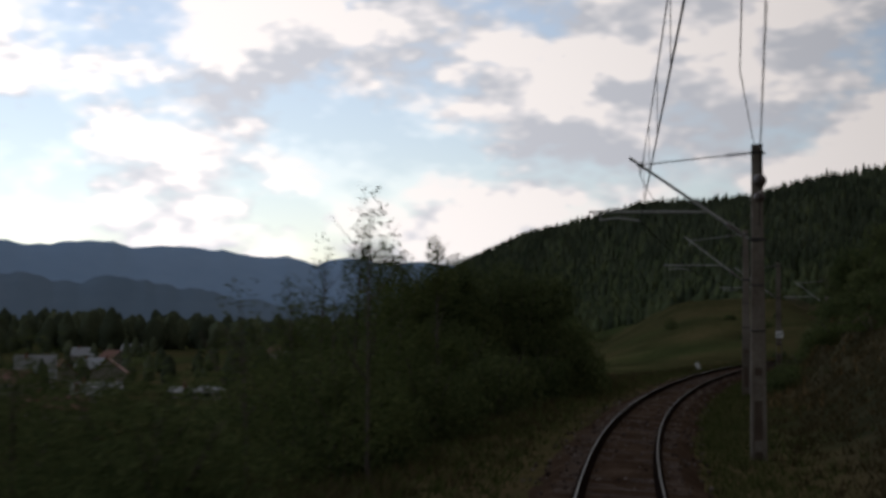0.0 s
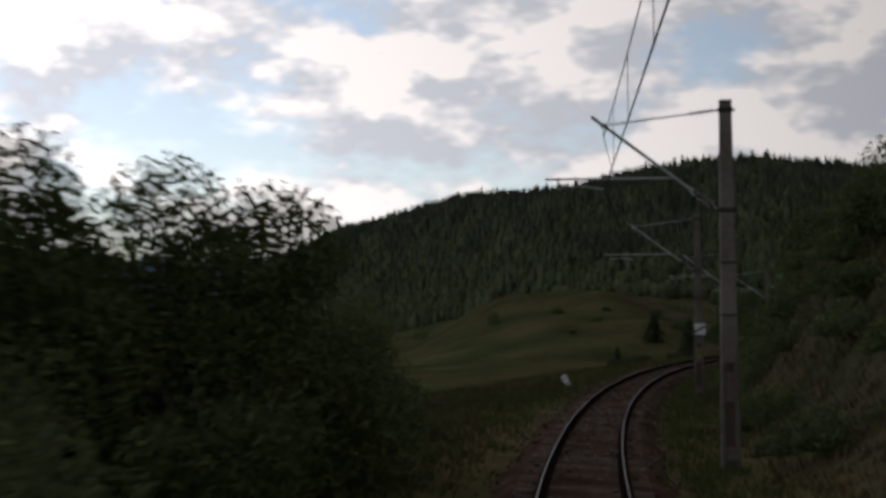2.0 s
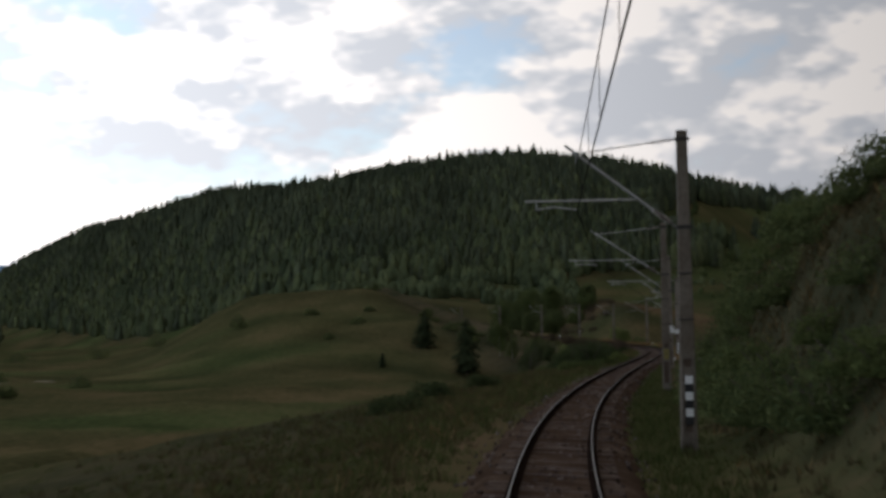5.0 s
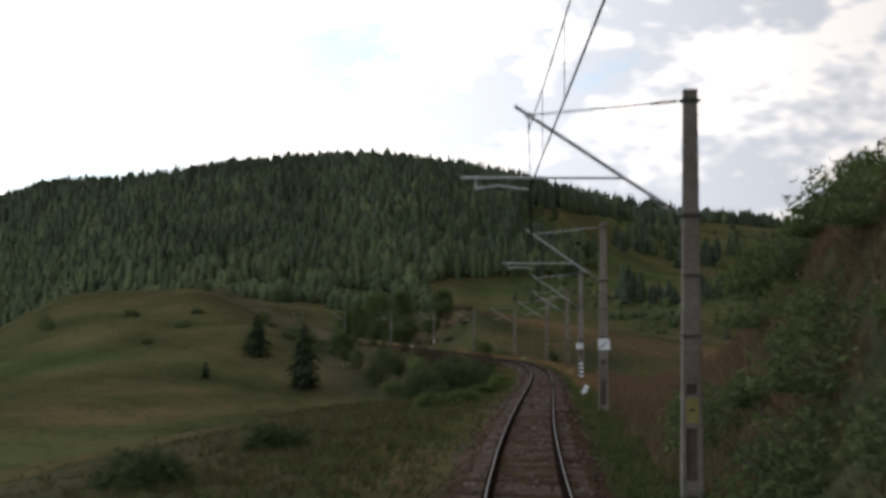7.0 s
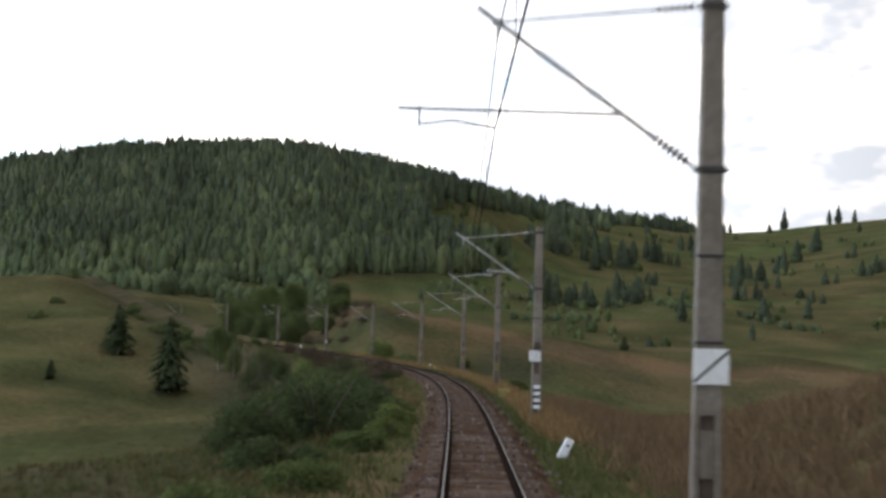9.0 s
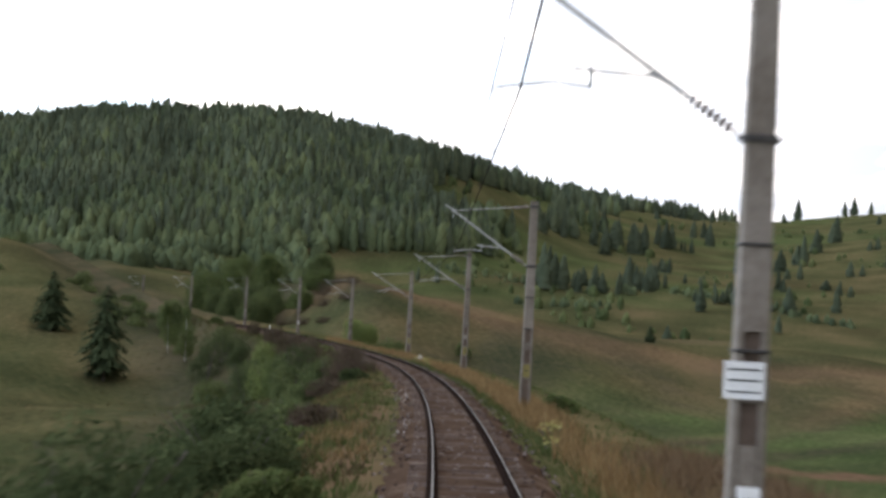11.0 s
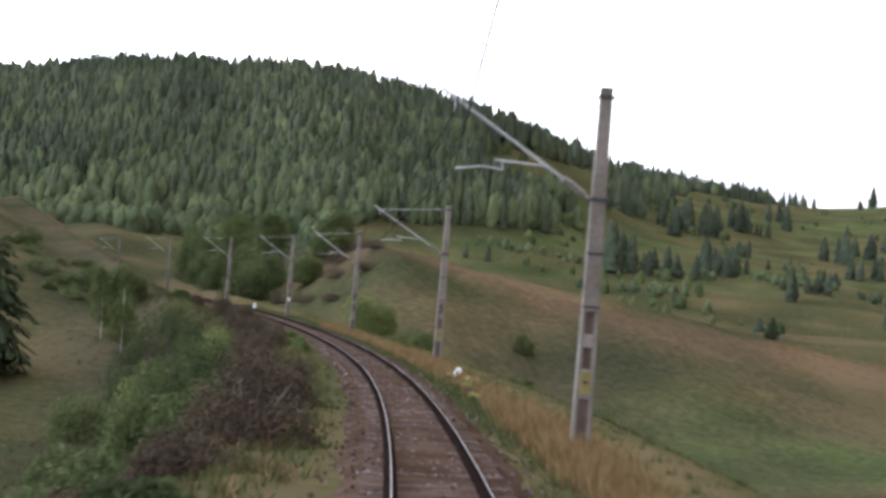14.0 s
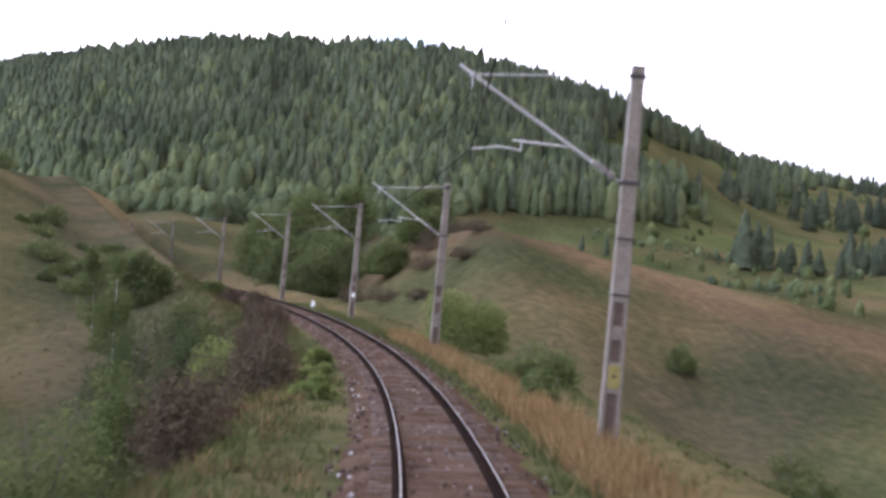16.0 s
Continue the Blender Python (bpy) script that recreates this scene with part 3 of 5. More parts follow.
def build_mast(s, lat, lift, kind, marks):
    root = empty("catenary_mast", {"two": "grey concrete overhead line mast with a two-barred square sign", "one": "grey concrete overhead line mast with a one-barred square sign", "bands": "grey concrete overhead line mast with black and white foot bands",
                                   "plate": "grey concrete overhead line mast with white plate and banded foot"}.get(marks, "tall grey weathered concrete overhead line mast with steel bracket"), "mast", "overhead line masts", at=mast_basis(s, -lat))
    lo, top = -1.5, Z_TOP + lift
    # two flanges with a thinner web between them, stiffened by cross ribs
    bm = bmesh.new()

    def slab(x0, x1, d, z0, z1):
        vs = []
        for z in (z0, z1):
            w = half_width(z)
            for x, y in ((x0, -d), (x1, -d), (x1, d), (x0, d)):
                vs.append(bm.verts.new((x * w, y * (0.5 + w), z)))
        for f in ((0, 3, 2, 1), (4, 5, 6, 7), (0, 1, 5, 4), (1, 2, 6, 5), (2, 3, 7, 6), (3, 0, 4, 7)):
            bm.faces.new([vs[i] for i in f])
    foot_top = 2.92 if kind == "pull" else 1.85

    def finish(name):
        bmesh.ops.bevel(bm, geom=[e for e in bm.edges if abs((e.verts[0].co - e.verts[1].co).z) > 0.2], offset=0.018, segments=1, affect="EDGES")
        part(name, bm, mat_concrete, root)
    slab(-1.0, 1.0, 0.20, foot_top, top)
    finish("post")
    for x0, x1 in ((-1.0, -0.52), (0.52, 1.0)):
        bm = bmesh.new()
        slab(x0, x1, 0.20, lo, foot_top)
        finish("flange")
    for z0, z1 in (((2.12, 2.42),) if kind == "pull" else ()) + ((0.98, 1.64), (-0.35, -0.05)):
        bm = bmesh.new()
        slab(-0.52, 0.52, 0.196, z0, z1)
        finish("rib")
    # recessed web, in a darker and browner colour than post and flanges
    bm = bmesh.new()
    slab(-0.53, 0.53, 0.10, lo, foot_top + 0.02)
    part("web", bm, mat_web, root, "darker brown recessed web")
    bm = bmesh.new()
    w = half_width(top)
    box(bm, (-w - 0.01, -0.16, top), (w + 0.01, 0.16, top + 0.07), 0.02)
    part("cap", bm, mat_concrete, root)
    for z in (Z_COLLAR + lift, top - 0.15):
        bm = bmesh.new()
        w = half_width(z) + 0.02
        box(bm, (-w, -0.17, z - 0.045), (w, 0.17, z + 0.045), 0.01)
        tube(bm, (-w - 0.06, 0.0, z), (w + 0.06, 0.0, z), 0.03, 8)
        part("collar", bm, mat_iron, root, "dark iron clamp band")
    for z in (top - 3.65, top - 4.85):
        bm = bmesh.new()
        w = half_width(z) + 0.012
        box(bm, (-w, -0.165, z - 0.02), (w, 0.165, z + 0.02), 0.006)
        part("band", bm, mat_iron, root)
    # slanting bracket tube with its insulator
    zc, foot = Z_COLLAR + lift, half_width(5.3)
    push = kind == "push"
    far = 0.6 * max(0.0, lat - 3.1)
    rc = reach(s, lat, kind)
    tip, a = Vector((rc + 0.28 if push else 3.42 + far, 0, top - 0.24)), Vector((foot + 0.05, 0, zc + 0.02))
    way = (tip - a).normalized()
    bm = bmesh.new()
    tube(bm, a + way * 0.72, tip, 0.038, 8)
    tube(bm, a, a + way * 0.16, 0.022, 8)
    part("bracket_tube", bm, mat_steel, root)
    bm = bmesh.new()
    tube(bm, a + way * 0.12, a + way * 0.76, 0.025, 8)
    for i in range(7):
        p = a + way * (0.17 + 0.085 * i)
        tube(bm, p, p + way * 0.04, 0.092, 10, 0.04)
    part("insulator", bm, mat_insul, root, "ribbed brown insulator")
    # top tie with insulator
    hang = a + way * (((rc if push else 3.11 + far) - a.x) / way.x)
    t0 = Vector((half_width(top) + 0.03, 0, top - 0.15))
    tw = (hang - t0).normalized()
    bm = bmesh.new()
    tube(bm, t0 + tw * 0.68, hang, 0.018, 6)
    tube(bm, t0, t0 + tw * 0.12, 0.02, 6)
    part("top_tie", bm, mat_steel, root)
    bm = bmesh.new()
    tube(bm, t0 + tw * 0.08, t0 + tw * 0.70, 0.02, 8)
    for i in range(6):
        p = t0 + tw * (0.13 + 0.09 * i)
        tube(bm, p, p + tw * 0.035, 0.06, 10, 0.03)
    part("insulator", bm, mat_insul, root, "ribbed brown insulator")
    bm = bmesh.new()
    tube(bm, hang + Vector((0, 0, 0.06)), Vector((rc if push else 3.10 + far, 0, 7.02 + lift)), 0.018, 6)
    box(bm, hang - Vector((0.07, 0.05, 0.05)), hang + Vector((0.07, 0.05, 0.05)), 0.01)
    part("wire_clamp", bm, mat_steel, root)
    # registration arm and steady arm
    zr = 6.05 + lift
    q = a + way * ((zr - a.z) / way.z)
    bm = bmesh.new()
    if kind == "push":
        tube(bm, q, (rc + 1.36, 0, zr + 0.02), 0.026, 6)
        tube(bm, (rc + 1.06, 0, zr + 0.06), (rc + 1.06, 0, zr - 0.23), 0.020, 6)
        part("registration_arm", bm, mat_steel, root)
        bm = bmesh.new()
        tube(bm, (rc + 1.06, 0, zr - 0.20), (rc + 0.6, 0, zr - 0.14), 0.020, 6)
        tube(bm, (rc + 0.6, 0, zr - 0.14), (rc, 0, 5.82 + lift), 0.020, 6)
    else:
        q = a + way * ((5.84 + lift - a.z) / way.z)
        tube(bm, q, q + Vector((0.26, 0, 0.12)), 0.025, 6)
        tube(bm, q + Vector((0.26, 0, 0.12)), (2.15 + far, 0, 6.0 + lift), 0.025, 6)
        tube(bm, (1.95 + far, 0, 6.05 + lift), (1.95 + far, 0, 5.78 + lift), 0.020, 6)
        part("registration_arm", bm, mat_steel, root)
        bm = bmesh.new()
        tube(bm, (1.95 + far, 0, 5.80 + lift), (2.4 + far, 0, 5.84 + lift), 0.020, 6)
        tube(bm, (2.4 + far, 0, 5.84 + lift), (3.03 + far, 0, 5.74 + lift), 0.020, 6)
    part("steady_arm", bm, mat_steel, root)
    # markings on the side that faces the train (local y towards the coming train)
    def plate(name, x0, x1, z0, z1, mat, y, label="", parent=root, thick=0.012):
        b = bmesh.new()
        box(b, (x0, y, z0), (x1, y + thick, z1), 0.003)
        return part(name, b, mat, parent, label)
    if marks in ("two", "one"):
        z, cx = (2.48, -0.06) if marks == "two" else (2.52, -0.02)
        e = 0.245
        sg = plate("sign", cx - e, cx + e, z - e, z + e, mat_white, 0.19, "square white sign")
        for off in ((-0.11, 0.11) if marks == "two" else (0.0,)):
            b = bmesh.new()
            t, lim = 0.05, e - 0.004
            ends = []
            for px in (-lim, lim):
                ends += [(px, max(-lim, min(lim, px - t + off))), (px, max(-lim, min(lim, px + t + off)))]
            ring = [ends[0], ends[1], ends[3], ends[2]]
            vs = [b.verts.new((cx - px, y, z + pz)) for y in (0.2035, 0.207) for px, pz in ring]
            for f in ((3, 2, 1, 0), (4, 5, 6, 7), (0, 1, 5, 4), (1, 2, 6, 5), (2, 3, 7, 6), (3, 0, 4, 7)):
                b.faces.new([vs[i] for i in f])
            part("diagonal_bar", b, mat_black, sg, "black diagonal bar")
    if marks in ("bands", "plate"):
        n, z, st, hw = (3, 1.2, 0.42, 0.10) if marks == "bands" else (4, 1.05, 0.27, 0.13)
        for i in range(n):
            plate("white_band", -hw - 0.02, hw - 0.02, z - i * st, z - i * st + st * 0.5, mat_white, 0.150)
            plate("black_band", -hw - 0.02, hw - 0.02, z - (i + 0.5) * st, z - (i + 0.5) * st + st * 0.49, mat_black, 0.150)
    if marks == "plate":
        sg = plate("number_plate", -0.14, 0.32, 2.16, 2.58, mat_white, 0.19, "white plate with unreadable dark lines")
        for z in (2.48, 2.36, 2.23):
            plate("text_bar", -0.09, 0.27, z, z + 0.022, mat_black, 0.2035, "", sg, 0.003)
    if marks in ("yellow", "two"):
        w = half_width(1.3) * 0.62
        zl = 1.08 if marks == "yellow" else 1.15
        pl = plate("yellow_patch", -w, w, zl, zl + 0.50, mat_yellow, 0.142, "faded yellow painted patch")
        plate("text_bar", -w * 0.4, w * 0.4, zl + 0.24, zl + 0.29, mat_black, 0.156, "", pl, 0.003)
    if marks == "white":
        plate("small_plate", -0.12, 0.12, 1.3, 1.6, mat_white, 0.15, "small white plate")
    return root


for row in MASTS:
    build_mast(*row)


def cord(pts, r, sides=5):
    """A thin round wire through the points, one skin."""
    rings = []
    for i, p in enumerate(pts):
        d = (pts[min(i + 1, len(pts) - 1)] - pts[max(i - 1, 0)]).normalized()
        q = d.to_track_quat("Z", "Y")
        rings.append([p + q @ Vector((r * math.cos(6.2832 * k / sides), r * math.sin(6.2832 * k / sides), 0)) for k in range(sides)])
    return sweep(rings)


for one, two in zip(MASTS[:-1], MASTS[1:]):
    (c0, m0), (c1, m1) = wire_places(*one[:4]), wire_places(*two[:4])
    span = empty("overhead_wire", "dark overhead contact wire hung from a carrying wire", "wire", "overhead wires", at=Matrix.Translation(c0))
    sag = 0.0011 * (c1 - c0).length ** 1.65
    fr = np.linspace(0, 1, 13)
    car = [m0.lerp(m1, f) - Vector((0, 0, sag * 4 * f * (1 - f) * 0.55)) for f in fr]
    con = [c0.lerp(c1, f) for f in fr]
    part("contact_wire", cord([p - c0 for p in con], 0.013), mat_wire, span)
    part("carrying_wire", cord([p - c0 for p in car], 0.010), mat_wire, span)
    for i in (2, 4, 6, 8, 10):
        part("dropper", cord([car[i] - c0, con[i] - c0], 0.006, 4), mat_wire, span)

# ---------------------------------------------------------------- woods on the hill
def tree_body(rng, levels, sides, profile, ragged):
    """A closed leafy body, one metre high, turned to a profile (height, radius) with an uneven skin."""
    zs, rs = zip(*profile)
    lean = rng.uniform(-0.03, 0.03, 2)
    lobes = rng.uniform(0.78, 1.22, sides)
    v = []
    for k in range(levels):
        fr = 0.03 + 0.92 * k / (levels - 1)
        spin = rng.uniform(-0.4, 0.4)
        for j in range(sides):
            a = 6.2832 * (j + spin + rng.uniform(-0.2, 0.2)) / sides
            z = fr + rng.uniform(-0.4, 0.4) / levels
            q = np.interp(fr, zs, rs) * lobes[j] * rng.uniform(1 - ragged, 1 + ragged)
            v.append((q * math.cos(a) + lean[0] * fr, q * math.sin(a) + lean[1] * fr, z))
    v.append((lean[0], lean[1], 1.0 + rng.uniform(0, 0.06)))
    f = []
    for k in range(levels - 1):
        for j in range(sides):
            p, q = k * sides + j, k * sides + (j + 1) % sides
            f += [(p, q, q + sides), (p, q + sides, p + sides)]
    top = (levels - 1) * sides
    f += [(top + j, top + (j + 1) % sides, len(v) - 1) for j in range(sides)]
    return np.array(v), np.array(f)


def conifer_shape(rng, levels=11, sides=8):
    """A spruce: narrowing to a thin leader, with shelves of drooping branches."""
    wide = rng.uniform(0.14, 0.19)
    profile = []
    for k in range(6):
        fr = k / 6
        r = wide * (1 - fr) ** 0.8 * (0.75 + 0.25 * min(1.0, fr * 4))
        profile += [(0.03 + 0.92 * fr, r * 1.12), (0.03 + 0.92 * (fr + 0.12), r * 0.74)]
    return tree_body(rng, levels, sides, profile + [(0.96, 0.012)], 0.28)


def crown_shape(rng, levels=7, sides=9):
    """A broadleaf tree: leafy to the ground, fullest below the middle, with a rounded top."""
    w = rng.uniform(0.85, 1.15)
    return tree_body(rng, levels, sides, [(0.0, 0.10 * w), (0.2, 0.165 * w), (0.45, 0.18 * w), (0.7, 0.14 * w), (0.88, 0.085 * w), (0.97, 0.03)], 0.34)


def scatter(name, shapes, places, mats, label, category):
    """places: x, y, z, height, spread; the shapes joined into one object, each tree with a tone of its own."""
    rng = np.random.RandomState(9)
    V, F, T, base = [], [], [], 0
    px, py = np.array([p[0] for p in places]), np.array([p[1] for p in places])
    stands = np.clip(0.5 + 0.55 * ripple(px, py, 55, 95) + 0.35 * ripple(px, py, 20, 97), 0, 1)
    for i, (x, y, z, h, w) in enumerate(places):
        v, f = shapes[i % len(shapes)]
        a = rng.uniform(0, 6.283)
        c, sn = math.cos(a), math.sin(a)
        p = np.stack([(v[:, 0] * c - v[:, 1] * sn) * w + x, (v[:, 0] * sn + v[:, 1] * c) * w + y, v[:, 2] * h + z], -1)
        V.append(p)
        F.append(f + base)
        T.append(np.full(len(v), 0.6 * rng.uniform(0, 1) + 0.4 * stands[i]))
        base += len(v)
    me = mesh_from(name, np.concatenate(V), np.concatenate(F), mats, None, True)
    me.attributes.new("tone", "FLOAT", "POINT").data.foreach_set("value", np.concatenate(T).astype(np.float32))
    return tagged(new(name, me), label, category, kind="stuff")


def wooded(x, y):
    """How densely the hill is wooded, 0 to 1."""
    a, d, dr, zr, t = hill_frame(x, y)
    w = smooth(t - wood_edge(a), 0.0, 0.04) * (1 - smooth(t, 1.06, 1.10)) * smooth(a, -25.5, -21.5) * (1 - smooth(a, 5.7, 6.4))
    w = np.maximum(w, 0.8 * smooth(t, 0.90, 0.95) * (1 - smooth(t, 1.05, 1.08)) * smooth(a, -29, -27) * (1 - smooth(a, -18, -17)))
    w = w * np.maximum(smooth(ripple(x, y, 60, 47) + (a + 22.6) / 2.5, 0.0, 0.7), 0.6 * smooth(t, 0.90, 0.95))
    # the bald patch of pasture below the ridge
    bald = np.exp(-((a + 20.3 + 2.5 * (t - 0.7)) / 1.9) ** 4 - ((t - 0.73) / 0.20) ** 4)
    return w * (1 - smooth(bald + 0.22 * ripple(x, y, 35, 53), 0.2, 0.45))


rng = np.random.RandomState(21)
aa, tt = np.radians(rng.uniform(-29.5, 7.5, 26000)), rng.uniform(0.02, 1.06, 26000)
dr_, df_ = np.interp(np.degrees(aa), RIDGE_A, RIDGE_D), np.interp(np.degrees(aa), RIDGE_A, FOOT_D)
dd = df_ + (dr_ - df_) * tt
x, y = HUB[0] + dd * np.cos(aa), HUB[1] + dd * np.sin(aa)
keep = rng.uniform(0, 1, len(x)) < wooded(x, y) * 0.85
x, y, tt, aa = x[keep], y[keep], tt[keep], aa[keep]
fa = np.radians(rng.uniform(-27, -4, 1700))
fd = FAR_D + rng.uniform(-70, 60, 1700)
open_top = ripple(HUB[0] + fd * np.cos(fa), HUB[1] + fd * np.sin(fa), 70, 57) < 0.75
fa, fd = fa[open_top], fd[open_top]
x, y = np.concatenate([x, HUB[0] + fd * np.cos(fa)]), np.concatenate([y, HUB[1] + fd * np.sin(fa)])
tt, aa = np.concatenate([tt, np.ones(len(fa))]), np.concatenate([aa, fa])
z = land(x, y)
mixed = tt + 0.40 * ripple(x, y, 90, 31) + 0.18 * ripple(x, y, 28, 37) + rng.uniform(-0.30, 0.30, len(x)) - 0.2 * smooth(-np.degrees(aa), 12, 20) * (1 - smooth(tt, 0.6, 0.8))
spruce = (mixed > 0.58) | (rng.uniform(0, 1, len(x)) > 0.74)
h = rng.uniform(7.5, 13.5, len(x)) * np.where(rng.uniform(0, 1, len(x)) > 0.93, 1.15, 1.0)
sh = [conifer_shape(rng) for _ in range(12)]
scatter("spruce_wood", sh, list(zip(x[spruce], y[spruce], z[spruce] - 0.4, h[spruce], h[spruce] * rng.uniform(1.0, 1.55, spruce.sum()))), [mat_spruce], "dense dark green spruce wood covering the hill", "forest")
b = ~spruce
cs = [crown_shape(rng) for _ in range(10)]
hb = rng.uniform(6.5, 12.5, b.sum())
scatter("broadleaf_wood", cs, list(zip(x[b], y[b], z[b] - 0.9, hb, hb * rng.uniform(0.8, 1.2, b.sum()))), [mat_broad], "light green broadleaf trees on the lower hillside", "forest")
# shrubs and young trees thinning out below the edge of the wood
aa, tt = np.radians(rng.uniform(-15.5, -4, 2600)), rng.uniform(-0.22, 0.30, 2600)
dr_, df_ = np.interp(np.degrees(aa), RIDGE_A, RIDGE_D), np.interp(np.degrees(aa), RIDGE_A, FOOT_D)
dd = df_ + (dr_ - df_) * tt
x, y = HUB[0] + dd * np.cos(aa), HUB[1] + dd * np.sin(aa)
ok = (tt < wood_edge(np.degrees(aa)) + 0.05) & (rng.uniform(0, 1, 2600) < smooth(tt, -0.22, 0.06)) & (ripple(x, y, 40, 59) > -0.25)
x, y = x[ok], y[ok]
hb = rng.uniform(2.5, 8.5, len(x))
scatter("edge_shrubs", cs, list(zip(x, y, land(x, y) - 0.15 * hb, hb, hb * rng.uniform(1.1, 1.8, len(x)))), [mat_broad], "light green shrubs and young trees along the wood edge", "shrubs")


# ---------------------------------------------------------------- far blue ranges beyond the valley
# the haze of distance is put into the base colours of both ranges
mat_far = material("far range in painted haze", [(0.3, (0.22, 0.325, 0.46)), (0.7, (0.26, 0.365, 0.50))], 0.002, 0.02, 1.0, bump=0, spec=0.0)
mat_mid = material("valley slopes in painted haze", [(0.3, (0.125, 0.178, 0.235)), (0.7, (0.155, 0.208, 0.262))], 0.003, 0.02, 1.0, bump=0, spec=0.0)


def build_range(name, d, a0, a1, tops, mat, seed, label):
    r = np.random.RandomState(seed)
    aa = np.radians(np.linspace(a0, a1, 260))
    deg = np.degrees(aa)
    top = np.interp(deg, tops[0], tops[1])
    for k, amp in ((0.9, 9), (0.35, 5), (0.12, 2.5)):
        top = top + amp * np.interp(deg, np.arange(a1 - 2, a0 + 2, k), r.uniform(-1, 1, len(np.arange(a1 - 2, a0 + 2, k))))
    rows = [(0.0, 0.0), (0.35, 0.42), (0.7, 0.82), (0.9, 0.97), (1.0, 1.0), (1.15, 0.8)]
    v = []
    broad = np.convolve(np.pad(top, 30, mode="edge"), np.ones(61) / 61, "valid")
    for f, q in rows:
        dist = d * (0.86 + 0.14 * f)
        v.append(np.stack([dist * np.cos(aa), dist * np.sin(aa), -30 + (broad + (top - broad) * min(1.0, q) ** 4 + 30) * q], -1))
    v = np.array(v)
    i = np.arange(v.shape[0] * v.shape[1]).reshape(v.shape[:2])
    f = np.stack([i[:-1, :-1], i[:-1, 1:], i[1:, 1:], i[1:, :-1]], -1).reshape(-1, 4)
    tagged(new(name, mesh_from(name, v.reshape(-1, 3), f, [mat], None, True)), label, "mountains", kind="structure")


build_range("backdrop_far_range", 4300, 50, -4, ([-4, 1, 3.5, 6, 9, 11, 12.5, 15, 16.2, 17.5, 21, 35, 50], [90, 150, 168, 176, 182, 200, 212, 216, 228, 218, 232, 240, 220]), mat_far, 3, "distant wooded mountain range in painted blue haze")
build_range("backdrop_near_range", 3300, 50, -3, ([-3, 2, 6, 9, 12, 15, 19, 25, 50], [30, 52, 56, 50, 70, 92, 112, 120, 120]), mat_mid, 4, "slopes beyond the valley in painted grey-blue haze")


# ---------------------------------------------------------------- plants
def leaves(rng, blobs, n, size, droop=0.0):
    """n small leaf blades spread through round blobs (x, y, z, radius, height radius), mostly near their skins."""
    blobs = np.array(blobs)
    w = blobs[:, 3] ** 2
    k = rng.choice(len(blobs), n, p=w / w.sum())
    d = rng.normal(0, 1, (n, 3))
    d /= np.linalg.norm(d, axis=1)[:, None]
    r = rng.uniform(0.35, 1.08, n) ** 0.6
    c = blobs[k, :3] + d * r[:, None] * np.stack([blobs[k, 3], blobs[k, 3], blobs[k, 4]], -1)
    a = rng.normal(0, 1, (n, 3))
    a[:, 2] -= droop
    a /= np.linalg.norm(a, axis=1)[:, None]
    b = np.cross(a, rng.normal(0, 1, (n, 3)))
    b /= np.linalg.norm(b, axis=1)[:, None]
    sz = 1.22 * size * rng.uniform(0.6, 1.5, n)[:, None]
    v = np.stack([c - a * sz, c + b * sz * 0.65, c + a * sz], 1).reshape(-1, 3)
    return v, np.arange(3 * n).reshape(n, 3)


def stem(bm, pts, r0, r1, sides=6):
    rings = []
    for i, p in enumerate(pts):
        d = (pts[min(i + 1, len(pts) - 1)] - pts[max(i - 1, 0)]).normalized()
        q, r = d.to_track_quat("Z", "Y"), r0 + (r1 - r0) * i / (len(pts) - 1)
        rings.append([bm.verts.new(p + q @ Vector((r * math.cos(6.2832 * k / sides), r * math.sin(6.2832 * k / sides), 0))) for k in range(sides)])
    for a, b in zip(rings[:-1], rings[1:]):
        for j in range(sides):
            bm.faces.new((a[j], a[(j + 1) % sides], b[(j + 1) % sides], b[j]))
    bm.faces.new(rings[-1])


